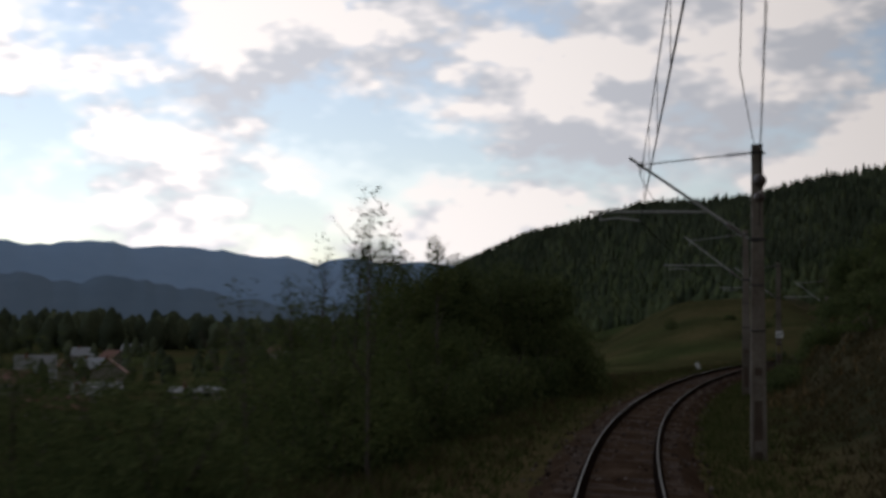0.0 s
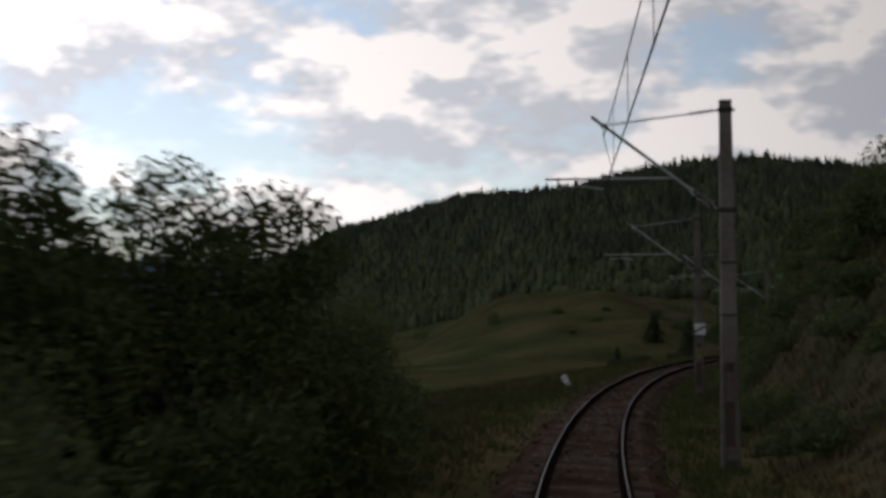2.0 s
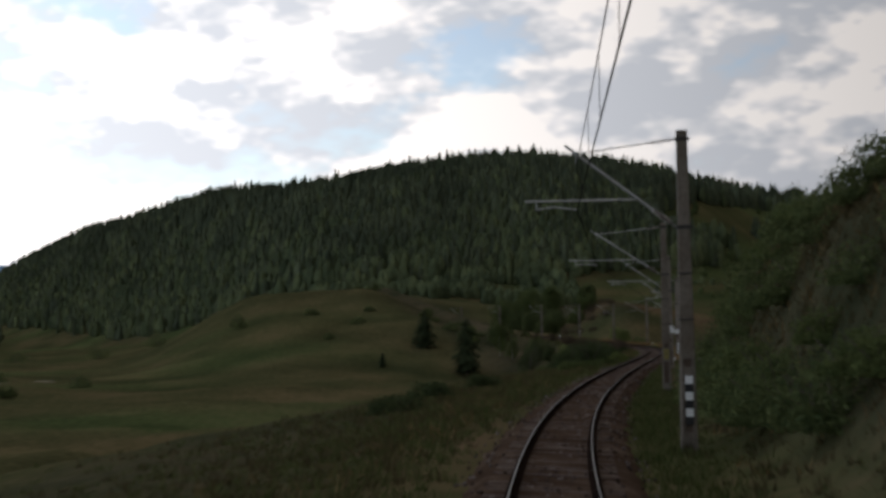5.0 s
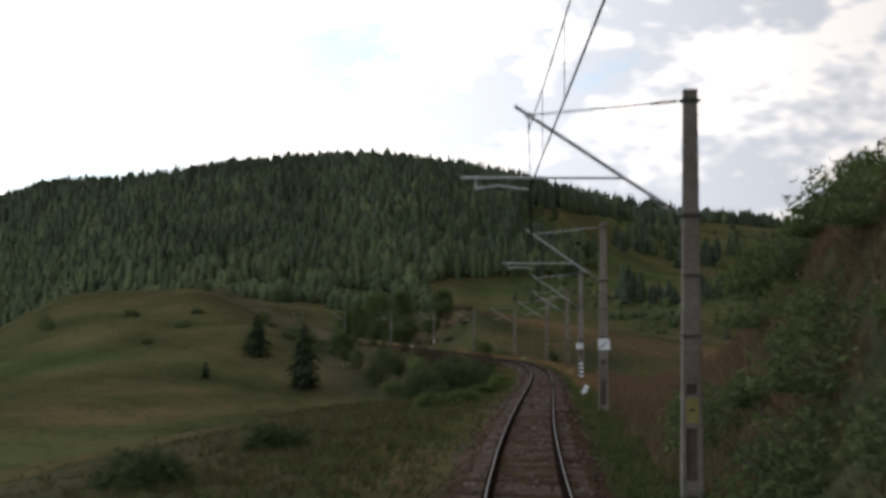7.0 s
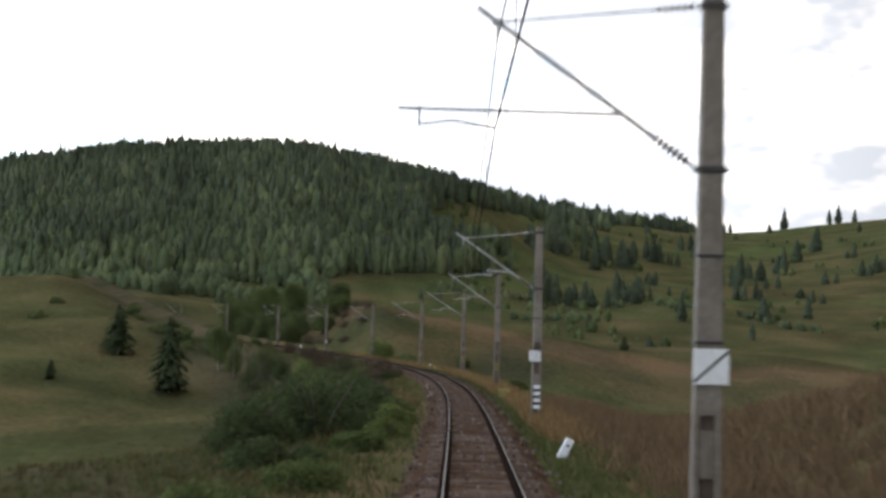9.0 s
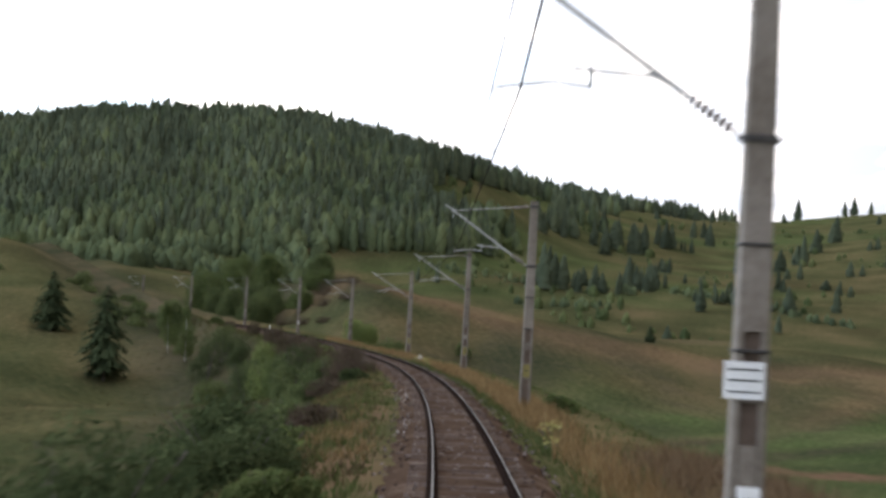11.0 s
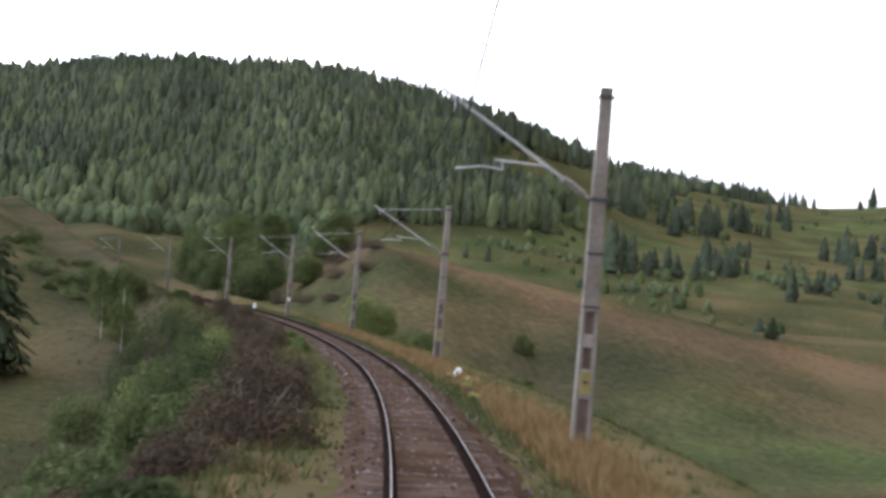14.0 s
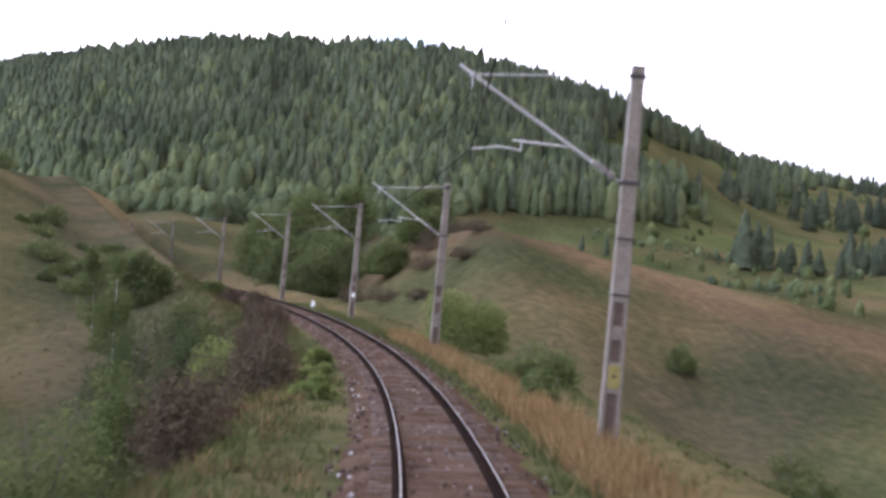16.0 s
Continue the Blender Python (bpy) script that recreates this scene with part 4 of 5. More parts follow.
def plant(name, label, category, x, y, h, w, leaf_mat, n, size, seed, wood=None, kind="bush", sink=0.15, group="", droop=0.0):
    """bush: many stems and a low rounded crown; tree: trunk with limbs; sapling: thin stem with sparse leaves."""
    rng = np.random.RandomState(seed)
    root = empty(name, label, category, group, at=Matrix.Translation((x, y, ground_at(x, y) - sink)))
    wood = wood or mat_bark
    blobs = []
    if kind == "bush":
        for i in range(max(5, int(4 + w * 2.2))):
            a, q = rng.uniform(0, 6.283), math.sqrt(rng.uniform(0, 1)) * w * 0.36
            rr = rng.uniform(0.16, 0.27) * w
            top = h * (1 - 0.45 * (q / (w * 0.36)) ** 2) * rng.uniform(0.75, 1.0)
            zz = max(rr * 0.6, top - rr * 0.9)
            blobs.append((q * math.cos(a), q * math.sin(a), zz, rr, rr * 0.9))
            blobs.append((q * math.cos(a) * 1.1, q * math.sin(a) * 1.1, zz * 0.45, rr * 1.05, zz * 0.5))
        for i in range(5):
            bm = bmesh.new()
            a = rng.uniform(0, 6.283)
            stem(bm, [Vector((0.1 * math.cos(a), 0.1 * math.sin(a), 0)), Vector((0.14 * w * math.cos(a), 0.14 * w * math.sin(a), h * 0.4)), Vector((0.3 * w * math.cos(a), 0.3 * w * math.sin(a), h * 0.75))], 0.02 + 0.008 * h, 0.008)
            part("stem", bm, wood, root)
    else:
        thin = kind == "sapling"
        bend_ = rng.uniform(-0.06, 0.06, 2) * h
        spine = [Vector((bend_[0] * f * f, bend_[1] * f * f, h * f)) for f in (0, 0.3, 0.6, 0.85, 0.97)]
        bm = bmesh.new()
        stem(bm, spine, (0.006 if thin else 0.022) * h + 0.012, 0.010, 7)
        part("trunk", bm, wood, root)
        for i in range(9 if thin else 12):
            f = rng.uniform(0.28 if not thin else 0.35, 0.92)
            a = rng.uniform(0, 6.283)
            ln = w * (0.3 if thin else 0.5) * (1 - 0.55 * f) * rng.uniform(0.7, 1.15)
            p = Vector((bend_[0] * f * f, bend_[1] * f * f, h * f))
            e = p + Vector((ln * math.cos(a), ln * math.sin(a), ln * (0.75 if not thin else 1.1)))
            bm = bmesh.new()
            stem(bm, [p, p.lerp(e, 0.5) + Vector((0, 0, -0.04 * ln)), e], (0.003 if thin else 0.008) * h * (1 - 0.6 * f) + 0.005, 0.004, 5)
            part("limb", bm, mat_bark, root)
            rr = (0.13 if thin else 0.21) * w * rng.uniform(0.8, 1.25)
            blobs.append((e.x, e.y, min(e.z, h - rr * 0.4), rr, rr * (1.2 if thin else 0.9)))
            m = p.lerp(e, 0.5)
            blobs.append((m.x, m.y, m.z, rr * 0.8, rr * 0.8))
        if not thin:
            for f, q, r_ in ((0.30, 0.16, 0.30), (0.45, 0.20, 0.30), (0.60, 0.18, 0.30), (0.75, 0.12, 0.24), (0.2, 0.2, 0.26)):
                for k in range(3):
                    a = rng.uniform(0, 6.283)
                    blobs.append((q * w * math.cos(a), q * w * math.sin(a), h * f, r_ * w, 0.14 * h))
        if thin:
            blobs = []
            for i in range(22):
                f, a = rng.uniform(0.18, 0.98), rng.uniform(0, 6.283)
                q = w * 0.34 * (1.08 - f) * rng.uniform(0.3, 1.2)
                blobs.append((bend_[0] * f * f + q * math.cos(a), bend_[1] * f * f + q * math.sin(a), h * f, w * rng.uniform(0.08, 0.17) * (1.25 - 0.6 * f), w * 0.16))
        blobs.append((bend_[0], bend_[1], h * 0.95, 0.06 * w, 0.06 * h))
    if name in ("bush", "broadleaf_tree"):
        n, size = int(n * 0.70), size * 1.19
    v, f = leaves(rng, blobs, n, size, droop)
    v[:, 2] = np.maximum(v[:, 2], 0.05)
    ob = new("crown", mesh_from("crown", v, f, [leaf_mat]))
    ob.parent = root
    return root


def at_line(s, u):
    p = along(s, u, 0, False)
    return p.x, p.y


DARKBUSH, GREENBUSH, REDBRUSH = "dense dark green bush on the slope beside the track", "leafy bright green bush beside the track", "thin reddish brown brush beside the track"
seed = 100
# thicket on the slope to the left at the beginning: along, lateral, height, width
for s_, u_, h_, w_ in [(26, 7.5, 2.8, 4), (31, 9.5, 3.6, 5), (38, 6.5, 3.2, 4), (43, 9, 4.2, 5.5), (48, 6.2, 3.4, 4), (56, 8.5, 4.4, 5), (61, 5.8, 3.3, 3.6), (66, 8.5, 4.8, 5.5), (71, 5.6, 3.3, 3.4), (82, 5.8, 3.6, 4), (88, 8, 4.2, 4.5), (53, 13, 5.4, 6.5), (64, 14, 5.8, 6.5), (75, 13, 5.8, 6), (36, 14, 4.6, 6), (44, 17, 5.8, 7), (84, 12, 5.4, 5), (91, 6.2, 2.8, 3.4)]:
    seed += 1
    x, y = at_line(s_, u_)
    plant("bush", DARKBUSH, "bush", x, y, h_ + 0.3, w_, mat_leaf_dark, 7500, 0.06, seed)
x, y = at_line(77.0, 7.2)
plant("broadleaf_tree", "round dark green broadleaf tree above the thicket", "tree", x, y, 7.7, 7.2, mat_leaf_dark, 95000, 0.062, 140)
x, y = at_line(73.0, 10.5)
plant("broadleaf_tree", "round dark green broadleaf tree above the thicket", "tree", x, y, 8.7, 6.6, mat_leaf_dark, 75000, 0.062, 141)
for x, y, h_, w_, n_ in [(34.8, 4.6, 6.1, 2.6, 520), (51.7, 4.3, 6.5, 1.9, 1500), (53.2, 5.7, 6.1, 1.9, 1000), (46.0, 8.0, 5.4, 2.4, 700), (40.5, 6.2, 4.6, 2.2, 420), (30.5, 6.4, 4.4, 2.2, 300), (46.5, 6.4, 6.6, 2.4, 700), (43.2, 6.9, 6.0, 2.4, 500), (49.6, 6.2, 6.2, 2.2, 800), (56.5, 6.4, 5.2, 2.0, 900)]:
    seed += 1
    plant("sapling", "slender young tree with sparse dark leaves", "tree", x, y, h_, w_ * 1.75, mat_leaf, n_ * 4, 0.05, seed, kind="sapling")
for s_, u_, h_, w_ in [(119, 12.4, 7.0, 5.6), (115.5, 17, 6.2, 5.4), (112, 13.0, 4.8, 4.6), (109, 15.5, 5.0, 5)]:
    seed += 1
    x, y = at_line(s_, u_)
    plant("bush", GREENBUSH, "bush", x, y, h_, w_, mat_leaf, 17000, 0.065, seed)
# bushes on the bank to the right
for s_, u_, h_, w_ in [(88, -10, 2.2, 3.4), (98, -9, 2.6, 3.6), (108, -10.5, 3.0, 4), (118, -8.6, 2.4, 3.4), (122, -12.0, 3.4, 4.4), (132, -9.6, 2.0, 3.2), (141, -11, 2.2, 3.6), (150, -9.2, 1.8, 3.2), (154, -13, 2.4, 3.8), (165, -10, 1.8, 3.2), (176, -12, 2.0, 3.6), (184, -9, 2.0, 3), (192, -12, 3.2, 4.2), (205, -11, 2.4, 3.4), (213, -10.4, 2.6, 4.4), (208, -15, 3.2, 4.6), (216, -17.5, 3.6, 5)]:
    seed += 1
    x, y = at_line(s_, u_)
    plant("bush", "green bush on the bank above the track", "bush", x, y, h_, w_, mat_leaf if s_ > 200 else mat_leaf_dark, 16000 if s_ > 206 else 6500, 0.065, seed)
plant("broadleaf_tree", "loose green broadleaf tree leaning over the bank", "tree", 216.5, -52.9, 7.2 - ground_at(216.5, -52.9), 5.6, mat_leaf, 16000, 0.07, 143)
rng = np.random.RandomState(12)
for i in range(104):
    x, y = at_line(78 + i * 1.35 + rng.uniform(-2, 2), -rng.uniform(4.9, 10.5))
    plant("bush", "low dark scrub on the steep bank", "bush", x, y, rng.uniform(0.9, 1.9), rng.uniform(2.4, 3.8), mat_leaf_dark if i % 4 else mat_leaf, 3200, 0.062, 700 + i)
# bushes along the left shoulder, farther on
KINDS = [("bush", DARKBUSH, mat_deep), ("bush", GREENBUSH, mat_leaf), ("brush", REDBRUSH, mat_twig), ("bush", "bright yellow-green weeds beside the ballast", mat_willow), ("bush", "grey-green bush on the flank of the embankment", mat_leaf_dark)]
for s_, u_, h_, w_, kind_ in [(186, 8.5, 1.0, 2.6, 0), (203, 9.5, 1.1, 2.8, 0), (216, 8.0, 0.9, 2.6, 0), (238, 4.6, 1.0, 2.4, 1), (245, 4.0, 0.8, 2.2, 1), (252, 5.2, 1.2, 2.6, 0), (258, 3.5, 0.9, 2.0, 1), (262, 7.2, 2.3, 3.6, 0), (266, 5.2, 2.9, 4.2, 0), (272, 6.2, 3.2, 4.8, 0), (277, 4.7, 2.5, 3.6, 0), (282, 6.6, 2.4, 3.6, 0),
                              (265, 2.9, 0.9, 1.6, 3), (270, 3.0, 1.2, 1.8, 3), (275, 2.9, 1.0, 1.6, 3), (281, 3.2, 1.0, 1.7, 1), (286, 3.4, 1.0, 1.8, 1), (291, 4.9, 2.1, 3.4, 0), (296, 5.6, 1.9, 3.2, 0), (288, 7.6, 1.6, 2.8, 3), (302, 6.8, 1.2, 2.4, 0), (306, 4.6, 0.7, 1.6, 1)]:
    seed += 1
    x, y = at_line(s_, u_)
    nm, lab, mt = KINDS[kind_]
    plant(nm, lab, "bush", x, y, h_, w_, mt, 15000 if s_ > 285 else 9000, 0.06, seed)
# brush and bushes on the flank of the embankment: along, lateral, height of the top, width, kind
for s_, u_, top_, w_, kind_ in [(302, 4.7, -0.9, 1.8, 3), (306, 5.6, -0.8, 2.2, 0), (294, 5.4, 0.3, 4.6, 0), (299, 6.0, -0.3, 3.2, 0), (312, 4.3, -0.5, 2.2, 2), (318, 4.7, -0.7, 2.2, 2), (328, 6.2, -1.6, 2.4, 4), (338, 6.8, -1.8, 3.0, 4), (345, 7.4, -2.2, 3.2, 4), (352, 4.0, -0.9, 2.0, 0), (362, 6.6, -1.7, 3.0, 4), (369, 7.6, -1.8, 3.4, 4), (378, 5.6, -0.7, 3.2, 4), (384, 8.0, -1.6, 3.4, 4), (333, 9.5, -3.6, 2.0, 0), (349, 5.0, -1.2, 2.2, 2), (355, 5.6, -1.0, 2.4, 2), (361, 4.6, -0.6, 2.4, 2), (366, 3.8, 0.3, 3.0, 2), (372, 4.2, 0.5, 3.2, 2), (379, 3.8, 0.2, 2.8, 2), (387, 4.8, 0.1, 2.8, 2), (366.5, 2.9, -1.5, 1.0, 3), (394, 7.4, 0.0, 4.6, 0), (399, 8.8, -0.8, 4.0, 1), 
                                (405, 9.5, -1.6, 5.0, 3), (415, 11.5, -2.0, 5.0, 0), (425, 10.0, -1.8, 5.0, 1), (434, 9.5, -1.8, 4.0, 1), (421, 14.5, -4.2, 4.0, 1), (414, 5.2, -0.3, 2.8, 2), (424, 5.8, -0.2, 3.2, 2), (431, 4.4, 0.1, 2.6, 2), (443, 5.0, 0.3, 3.0, 2),
                                (453, 4.9, 0.3, 2.8, 2), (426, 2.7, -1.4, 1.4, 3), (433, 2.6, -1.3, 1.4, 3), (441, 2.6, -1.3, 1.4, 3), (458, 6.5, -1.6, 4.4, 3), (445, 8.5, -2.6, 4.0, 0), (480, 9.5, 0.5, 6.0, 0), (476, 11.8, -0.8, 4.6, 0), (487, 8.0, 0.1, 4.4, 1), (470, 8.0, -1.6, 3.6, 0),
                                (465, 4.5, 0.6, 2.8, 2), (473, 4.0, 0.7, 2.8, 2), (490, 3.8, 0.8, 2.6, 2), (506, 4.4, 0.8, 2.4, 2), (515, 4.8, 0.8, 2.4, 1)]:
    seed += 1
    x, y = at_line(s_, u_)
    nm, lab, mt = KINDS[kind_]
    plant(nm, lab, "bush", x, y, max(0.6, top_ - (0.35 if kind_ == 2 else 0.0) - ground_at(x, y)), w_, mt, 16000 if s_ < 300 else 8000 if kind_ != 2 else 7000, 0.066 if kind_ != 2 else 0.045, seed)
# birches and the broadleaf trees near the bend
for x, y, h_, w_ in [(484.6, -95.7, 7.4, 5.2), (477.1, -96.9, 7.8, 5.4)]:
    seed += 1
    plant("birch", "young birch with white trunk and thin foliage", "tree", x, y, h_, w_, mat_leaf, 4600, 0.10, seed, wood=mat_birch, kind="sapling")
for i_, (s_, u_, h_, w_, lt) in enumerate([(521, 10.4, 6.0, 5.2, 0), (545, -9.0, 6.2, 6.6, 0), (552, -13.0, 6.6, 7.0, 0), (560, -8.6, 6.8, 7.0, 0), (566, -13.5, 7.6, 7.4, 0), (575, -10.0, 7.2, 7.0, 0), (580, -15.5, 11.5, 7.0, 1), (586, -11.0, 10.5, 6.4, 1), (593, -17.0, 11.0, 7.0, 1), (573, -19.0, 9.0, 6.6, 1), (600, -13.0, 9.5, 6.6, 1),
                           (612, -16.0, 11.0, 7.0, 1), (538, -15.0, 4.2, 5.0, 1), (544, -19.5, 4.8, 5.4, 1), (558, -24.0, 6.5, 6.4, 0)]):
    seed += 1
    x, y = at_line(s_, u_)
    plant("broadleaf_tree", "full broadleaf tree leafy to the ground beside the bend", "tree", x, y, h_, w_, mat_leaf if lt else mat_leaf_dark, 15000, 0.12, seed, group="trees by the bend")
for s_, u_, h_, w_ in [(528, -12.5, 1.8, 3.4), (531, -16.5, 2.2, 3.6), (525, -19.0, 1.6, 3.2), (534, -11.0, 2.6, 4.0), (537, -18.5, 2.8, 4.2), (541, -23.0, 2.4, 4.0), (521, -14.0, 1.2, 3.0), (533, -22.5, 1.6, 3.4)]:
    seed += 1
    x, y = at_line(s_, u_)
    plant("brush", "thin reddish brown brush on the slope", "bush", x, y, h_, w_, mat_twig, 5000, 0.05, seed)
x, y = at_line(461.0, -5.4)
plant("willow", "yellow-green willow bush below the embankment", "bush", x, y, 4.3, 4.4, mat_willow, 12000, 0.075, 190, droop=0.8)
for x, y, h_, w_ in [(*at_line(428, -4.2), 1.3, 1.6), (*at_line(438, -4.6), 1.4, 2.0), (*at_line(447, -7.0), 2.2, 3.0), (*at_line(322, -4.6), 1.1, 1.6), (487, -142, 2.6, 2.6), (469, -144, 2.4, 4.4), (*at_line(472, -13), 2.0, 3.0), (*at_line(415, -8.5), 1.3, 2.4), (*at_line(300, -22), 1.6, 2.6)]:
    seed += 1
    plant("bush", "green bush in the meadow below the embankment", "bush", x, y, h_, w_, mat_leaf, 4200, 0.065, seed)
rng = np.random.RandomState(44)
for i in range(16):
    x, y = rng.uniform(498, 556), rng.uniform(-101, -88)
    plant("bush", "low green bush on the flank of the knoll", "bush", x, y, rng.uniform(0.7, 1.7), rng.uniform(1.8, 3.6), mat_leaf if i % 3 else mat_leaf_dark, 1800, 0.11, 900 + i)
# bushes on the knoll and in the valley meadows
for x, y, h_, w_ in [(563, -93, 2.9, 4.8), (555, -91, 2.2, 3.2), (612, -85, 4.0, 5), (560, -76, 2, 4), (540, -70, 2.2, 4), (640, -84, 2.0, 4), (560, -60, 2.4, 4.5), (520, -60, 1.8, 3.6), (452, -1, 3.6, 6.0), (398, 10, 2.4, 5), (500, 20, 4, 7), (560, -40, 5, 5), (525, -92, 3, 5), (520, -96, 2.6, 5), (640, -20, 6, 9), (690, 0, 6, 10), (720, 30, 6, 9)]:
    seed += 1
    plant("bush", "small dark bush on the grassy slope", "bush", x, y, h_, w_, mat_leaf_dark, 1500, 0.16, seed)


def boughs(rng, h, w):
    """Layered boughs of a full-grown spruce, each a fan of hanging twigs; some stick out, some are missing."""
    v, f, n = [], [], 0
    tiers = int(14 + h * 1.1)
    lobes = rng.uniform(0.75, 1.15, 9)
    for k in range(tiers):
        fr = (k + rng.uniform(-0.4, 0.4)) / tiers
        r = w * 0.5 * max(0.0, 1 - fr) ** 0.58 * (0.55 + 0.45 * min(1.0, fr * 4)) + 0.06
        for j in range(int(8 + 9 * (1 - fr))):
            a = rng.uniform(0, 6.283)
            q = r * rng.uniform(0.5, 1.15) * lobes[int(a / 6.284 * 9)]
            z0, c, sn = h * (0.09 + 0.89 * max(0.0, fr)), math.cos(a), math.sin(a)
            for m in range(5):
                g = 0.25 + 0.19 * m
                px, py, pz = q * g * c, q * g * sn, z0 + 0.10 * q - 0.30 * q * g * g
                sw, hang = (0.16 + 0.10 * rng.uniform(-1, 1)) * q * (1.15 - 0.5 * g) + 0.05, (0.10 + 0.16 * rng.uniform(0, 1)) * q + 0.08
                v += [(px * 0.8, py * 0.8, pz + 0.05 * q), (px - sw * sn, py + sw * c, pz - hang * rng.uniform(0.5, 1.0)), (px + 0.12 * q * c, py + 0.12 * q * sn, pz - hang), (px + sw * sn, py - sw * c, pz - hang * rng.uniform(0.5, 1.0))]
                f += [(n, n + 1, n + 2), (n, n + 2, n + 3)]
                n += 4
    return np.array(v), np.array(f)


def conifer(x, y, h, w, seed, label, group=""):
    rng = np.random.RandomState(seed)
    root = empty("spruce", label, "tree", group, at=Matrix.Translation((x, y, ground_at(x, y) - 0.15)))
    bm = bmesh.new()
    stem(bm, [Vector((0, 0, 0)), Vector((0, 0, h * 0.5)), Vector((0, 0, h * 0.98))], 0.018 * h, 0.01)
    part("trunk", bm, mat_bark, root)
    if x > 520:
        v, f = conifer_shape(rng, 14, 10)
        v = v * np.array((w / 0.34, w / 0.34, h))
    else:
        v, f = boughs(rng, h, w)
    me = mesh_from("crown", v, f, [mat_spruce if x > 520 else mat_pine], None, x > 520)
    me.attributes.new("tone", "FLOAT", "POINT").data.foreach_set("value", np.full(len(v), rng.uniform(0.05, 0.5) if x > 520 else 0.02, dtype=np.float32))
    ob = new("crown", me)
    ob.parent = root
    return root


conifer(471, -84.9, 13.5, 7.8, 301, "tall dark spruce standing alone in the meadow")
conifer(501.8, -81.0, 9.8, 7.2, 302, "broad dark spruce standing alone in the meadow")
conifer(472, -66, 3.6, 2.6, 303, "small young spruce on the knoll slope")
conifer(514, -188, 3.4, 2.4, 304, "small dark spruce on the crest of the pasture")
conifer(694, -324, 6.0, 3.6, 305, "small dark spruce in the far pasture")
conifer(674.5, -275, 4.6, 3.4, 306, "small dark spruce in the far pasture")
rng = np.random.RandomState(77)
# scattered spruces over the open pasture hill to the right
for i in range(44):
    a = math.radians(rng.uniform(-33.5, -19.5))
    t = rng.uniform(0.0, 0.9) ** 0.9
    dr_, df_ = np.interp(math.degrees(a), RIDGE_A, RIDGE_D), np.interp(math.degrees(a), RIDGE_A, FOOT_D)
    d_ = df_ + (dr_ - df_) * t
    x, y = HUB[0] + d_ * math.cos(a), HUB[1] + d_ * math.sin(a)
    if ripple(np.array([x]), np.array([y]), 110, 41)[0] < 0.12:
        continue
    conifer(x, y, rng.uniform(4, 13), rng.uniform(3.8, 7.0), 400 + i, "dark spruce scattered on the open pasture hill", "pasture spruces")
# groups of taller spruces standing in the pasture
for i, (x, y, h_) in enumerate([(922, -451, 13), (896, -446, 11.3), (806, -391, 8.5), (938, -485, 15), (997, -529, 14), (1048, -574, 16), (784, -405, 6.5), (856, -457, 7.3), (871, -487, 8.7), (881, -502, 10), (967, -547, 7.4), (853, -430, 7.2), (805, -381, 10.3), (1028, -482, 12.7), (862, -372, 7.6), (783, -324, 9.7),
                                (793, -323, 8.9), (783, -314, 8.7), (954, -406, 11.3), (760, -330, 5.1), (753, -334, 5.9), (751, -340, 6.8), (779, -309, 7.8), (776, -301, 7.7), (792, -292, 9.6), (779, -293, 8.6), (829, -303, 11)]):
    for k in range(2):
        conifer(x + k * rng.uniform(-6, 6), y + k * rng.uniform(-5, 5), h_ * (1 - 0.3 * k), h_ * rng.uniform(0.42, 0.6), 600 + 2 * i + k, "tall dark spruce in a group on the pasture", "pasture spruces")
aa, tt = np.radians(rng.uniform(-33, -19, 700)), rng.uniform(0.0, 0.85, 700)
dr_, df_ = np.interp(np.degrees(aa), RIDGE_A, RIDGE_D), np.interp(np.degrees(aa), RIDGE_A, FOOT_D)
dd = df_ + (dr_ - df_) * tt
x, y = HUB[0] + dd * np.cos(aa), HUB[1] + dd * np.sin(aa)
ok = ripple(x, y, 75, 43) > 0.35
x, y = x[ok], y[ok]
hh = rng.uniform(1.2, 5.5, len(x))
scatter("pasture_bushes", [crown_shape(rng) for _ in range(6)], list(zip(x, y, land(x, y) - 0.3 * hh, hh, hh * rng.uniform(1.2, 2.2, len(x)))), [mat_leaf_dark], "dark bushes dotted over the pasture hill", "bushes")
for a_, d_, h_ in [(-30.2, 1495, 19), (-31.6, 1500, 13), (-31.9, 1500, 16), (-32.4, 1505, 12), (-33.5, 1500, 11)]:
    a = math.radians(a_)
    conifer(HUB[0] + d_ * math.cos(a), HUB[1] + d_ * math.sin(a), h_, h_ * 0.5, int(500 + h_ * 10 + d_), "dark spruce on the bare skyline", "skyline spruces")

# groves on the pasture below the wood: centre, number, spread, height
for cx_, cy_, n_, sp_, h0_ in [(790, -287, 5, 5, 17), (804, -300, 5, 6, 8), (806, -328, 6, 6, 11), (808, -341, 4, 5, 9), (930, -385, 9, 13, 15), (978, -423, 7, 13, 13), (990, -443, 4, 10, 8), (1062, -495, 3, 6, 12), (880, -417, 4, 6, 15), (815, -358, 3, 6, 5), (784, -357, 3, 5, 5), (777, -241, 2, 3, 6)]:
    for k in range(n_):
        h_ = h0_ * rng.uniform(0.65, 1.1)
        conifer(cx_ + rng.normal(0, sp_), cy_ + rng.normal(0, sp_ * 0.7), h_, h_ * rng.uniform(0.4, 0.6), int(2000 + cx_ + 10 * k), "dark full tree in a grove on the pasture below the wood", "pasture groves")

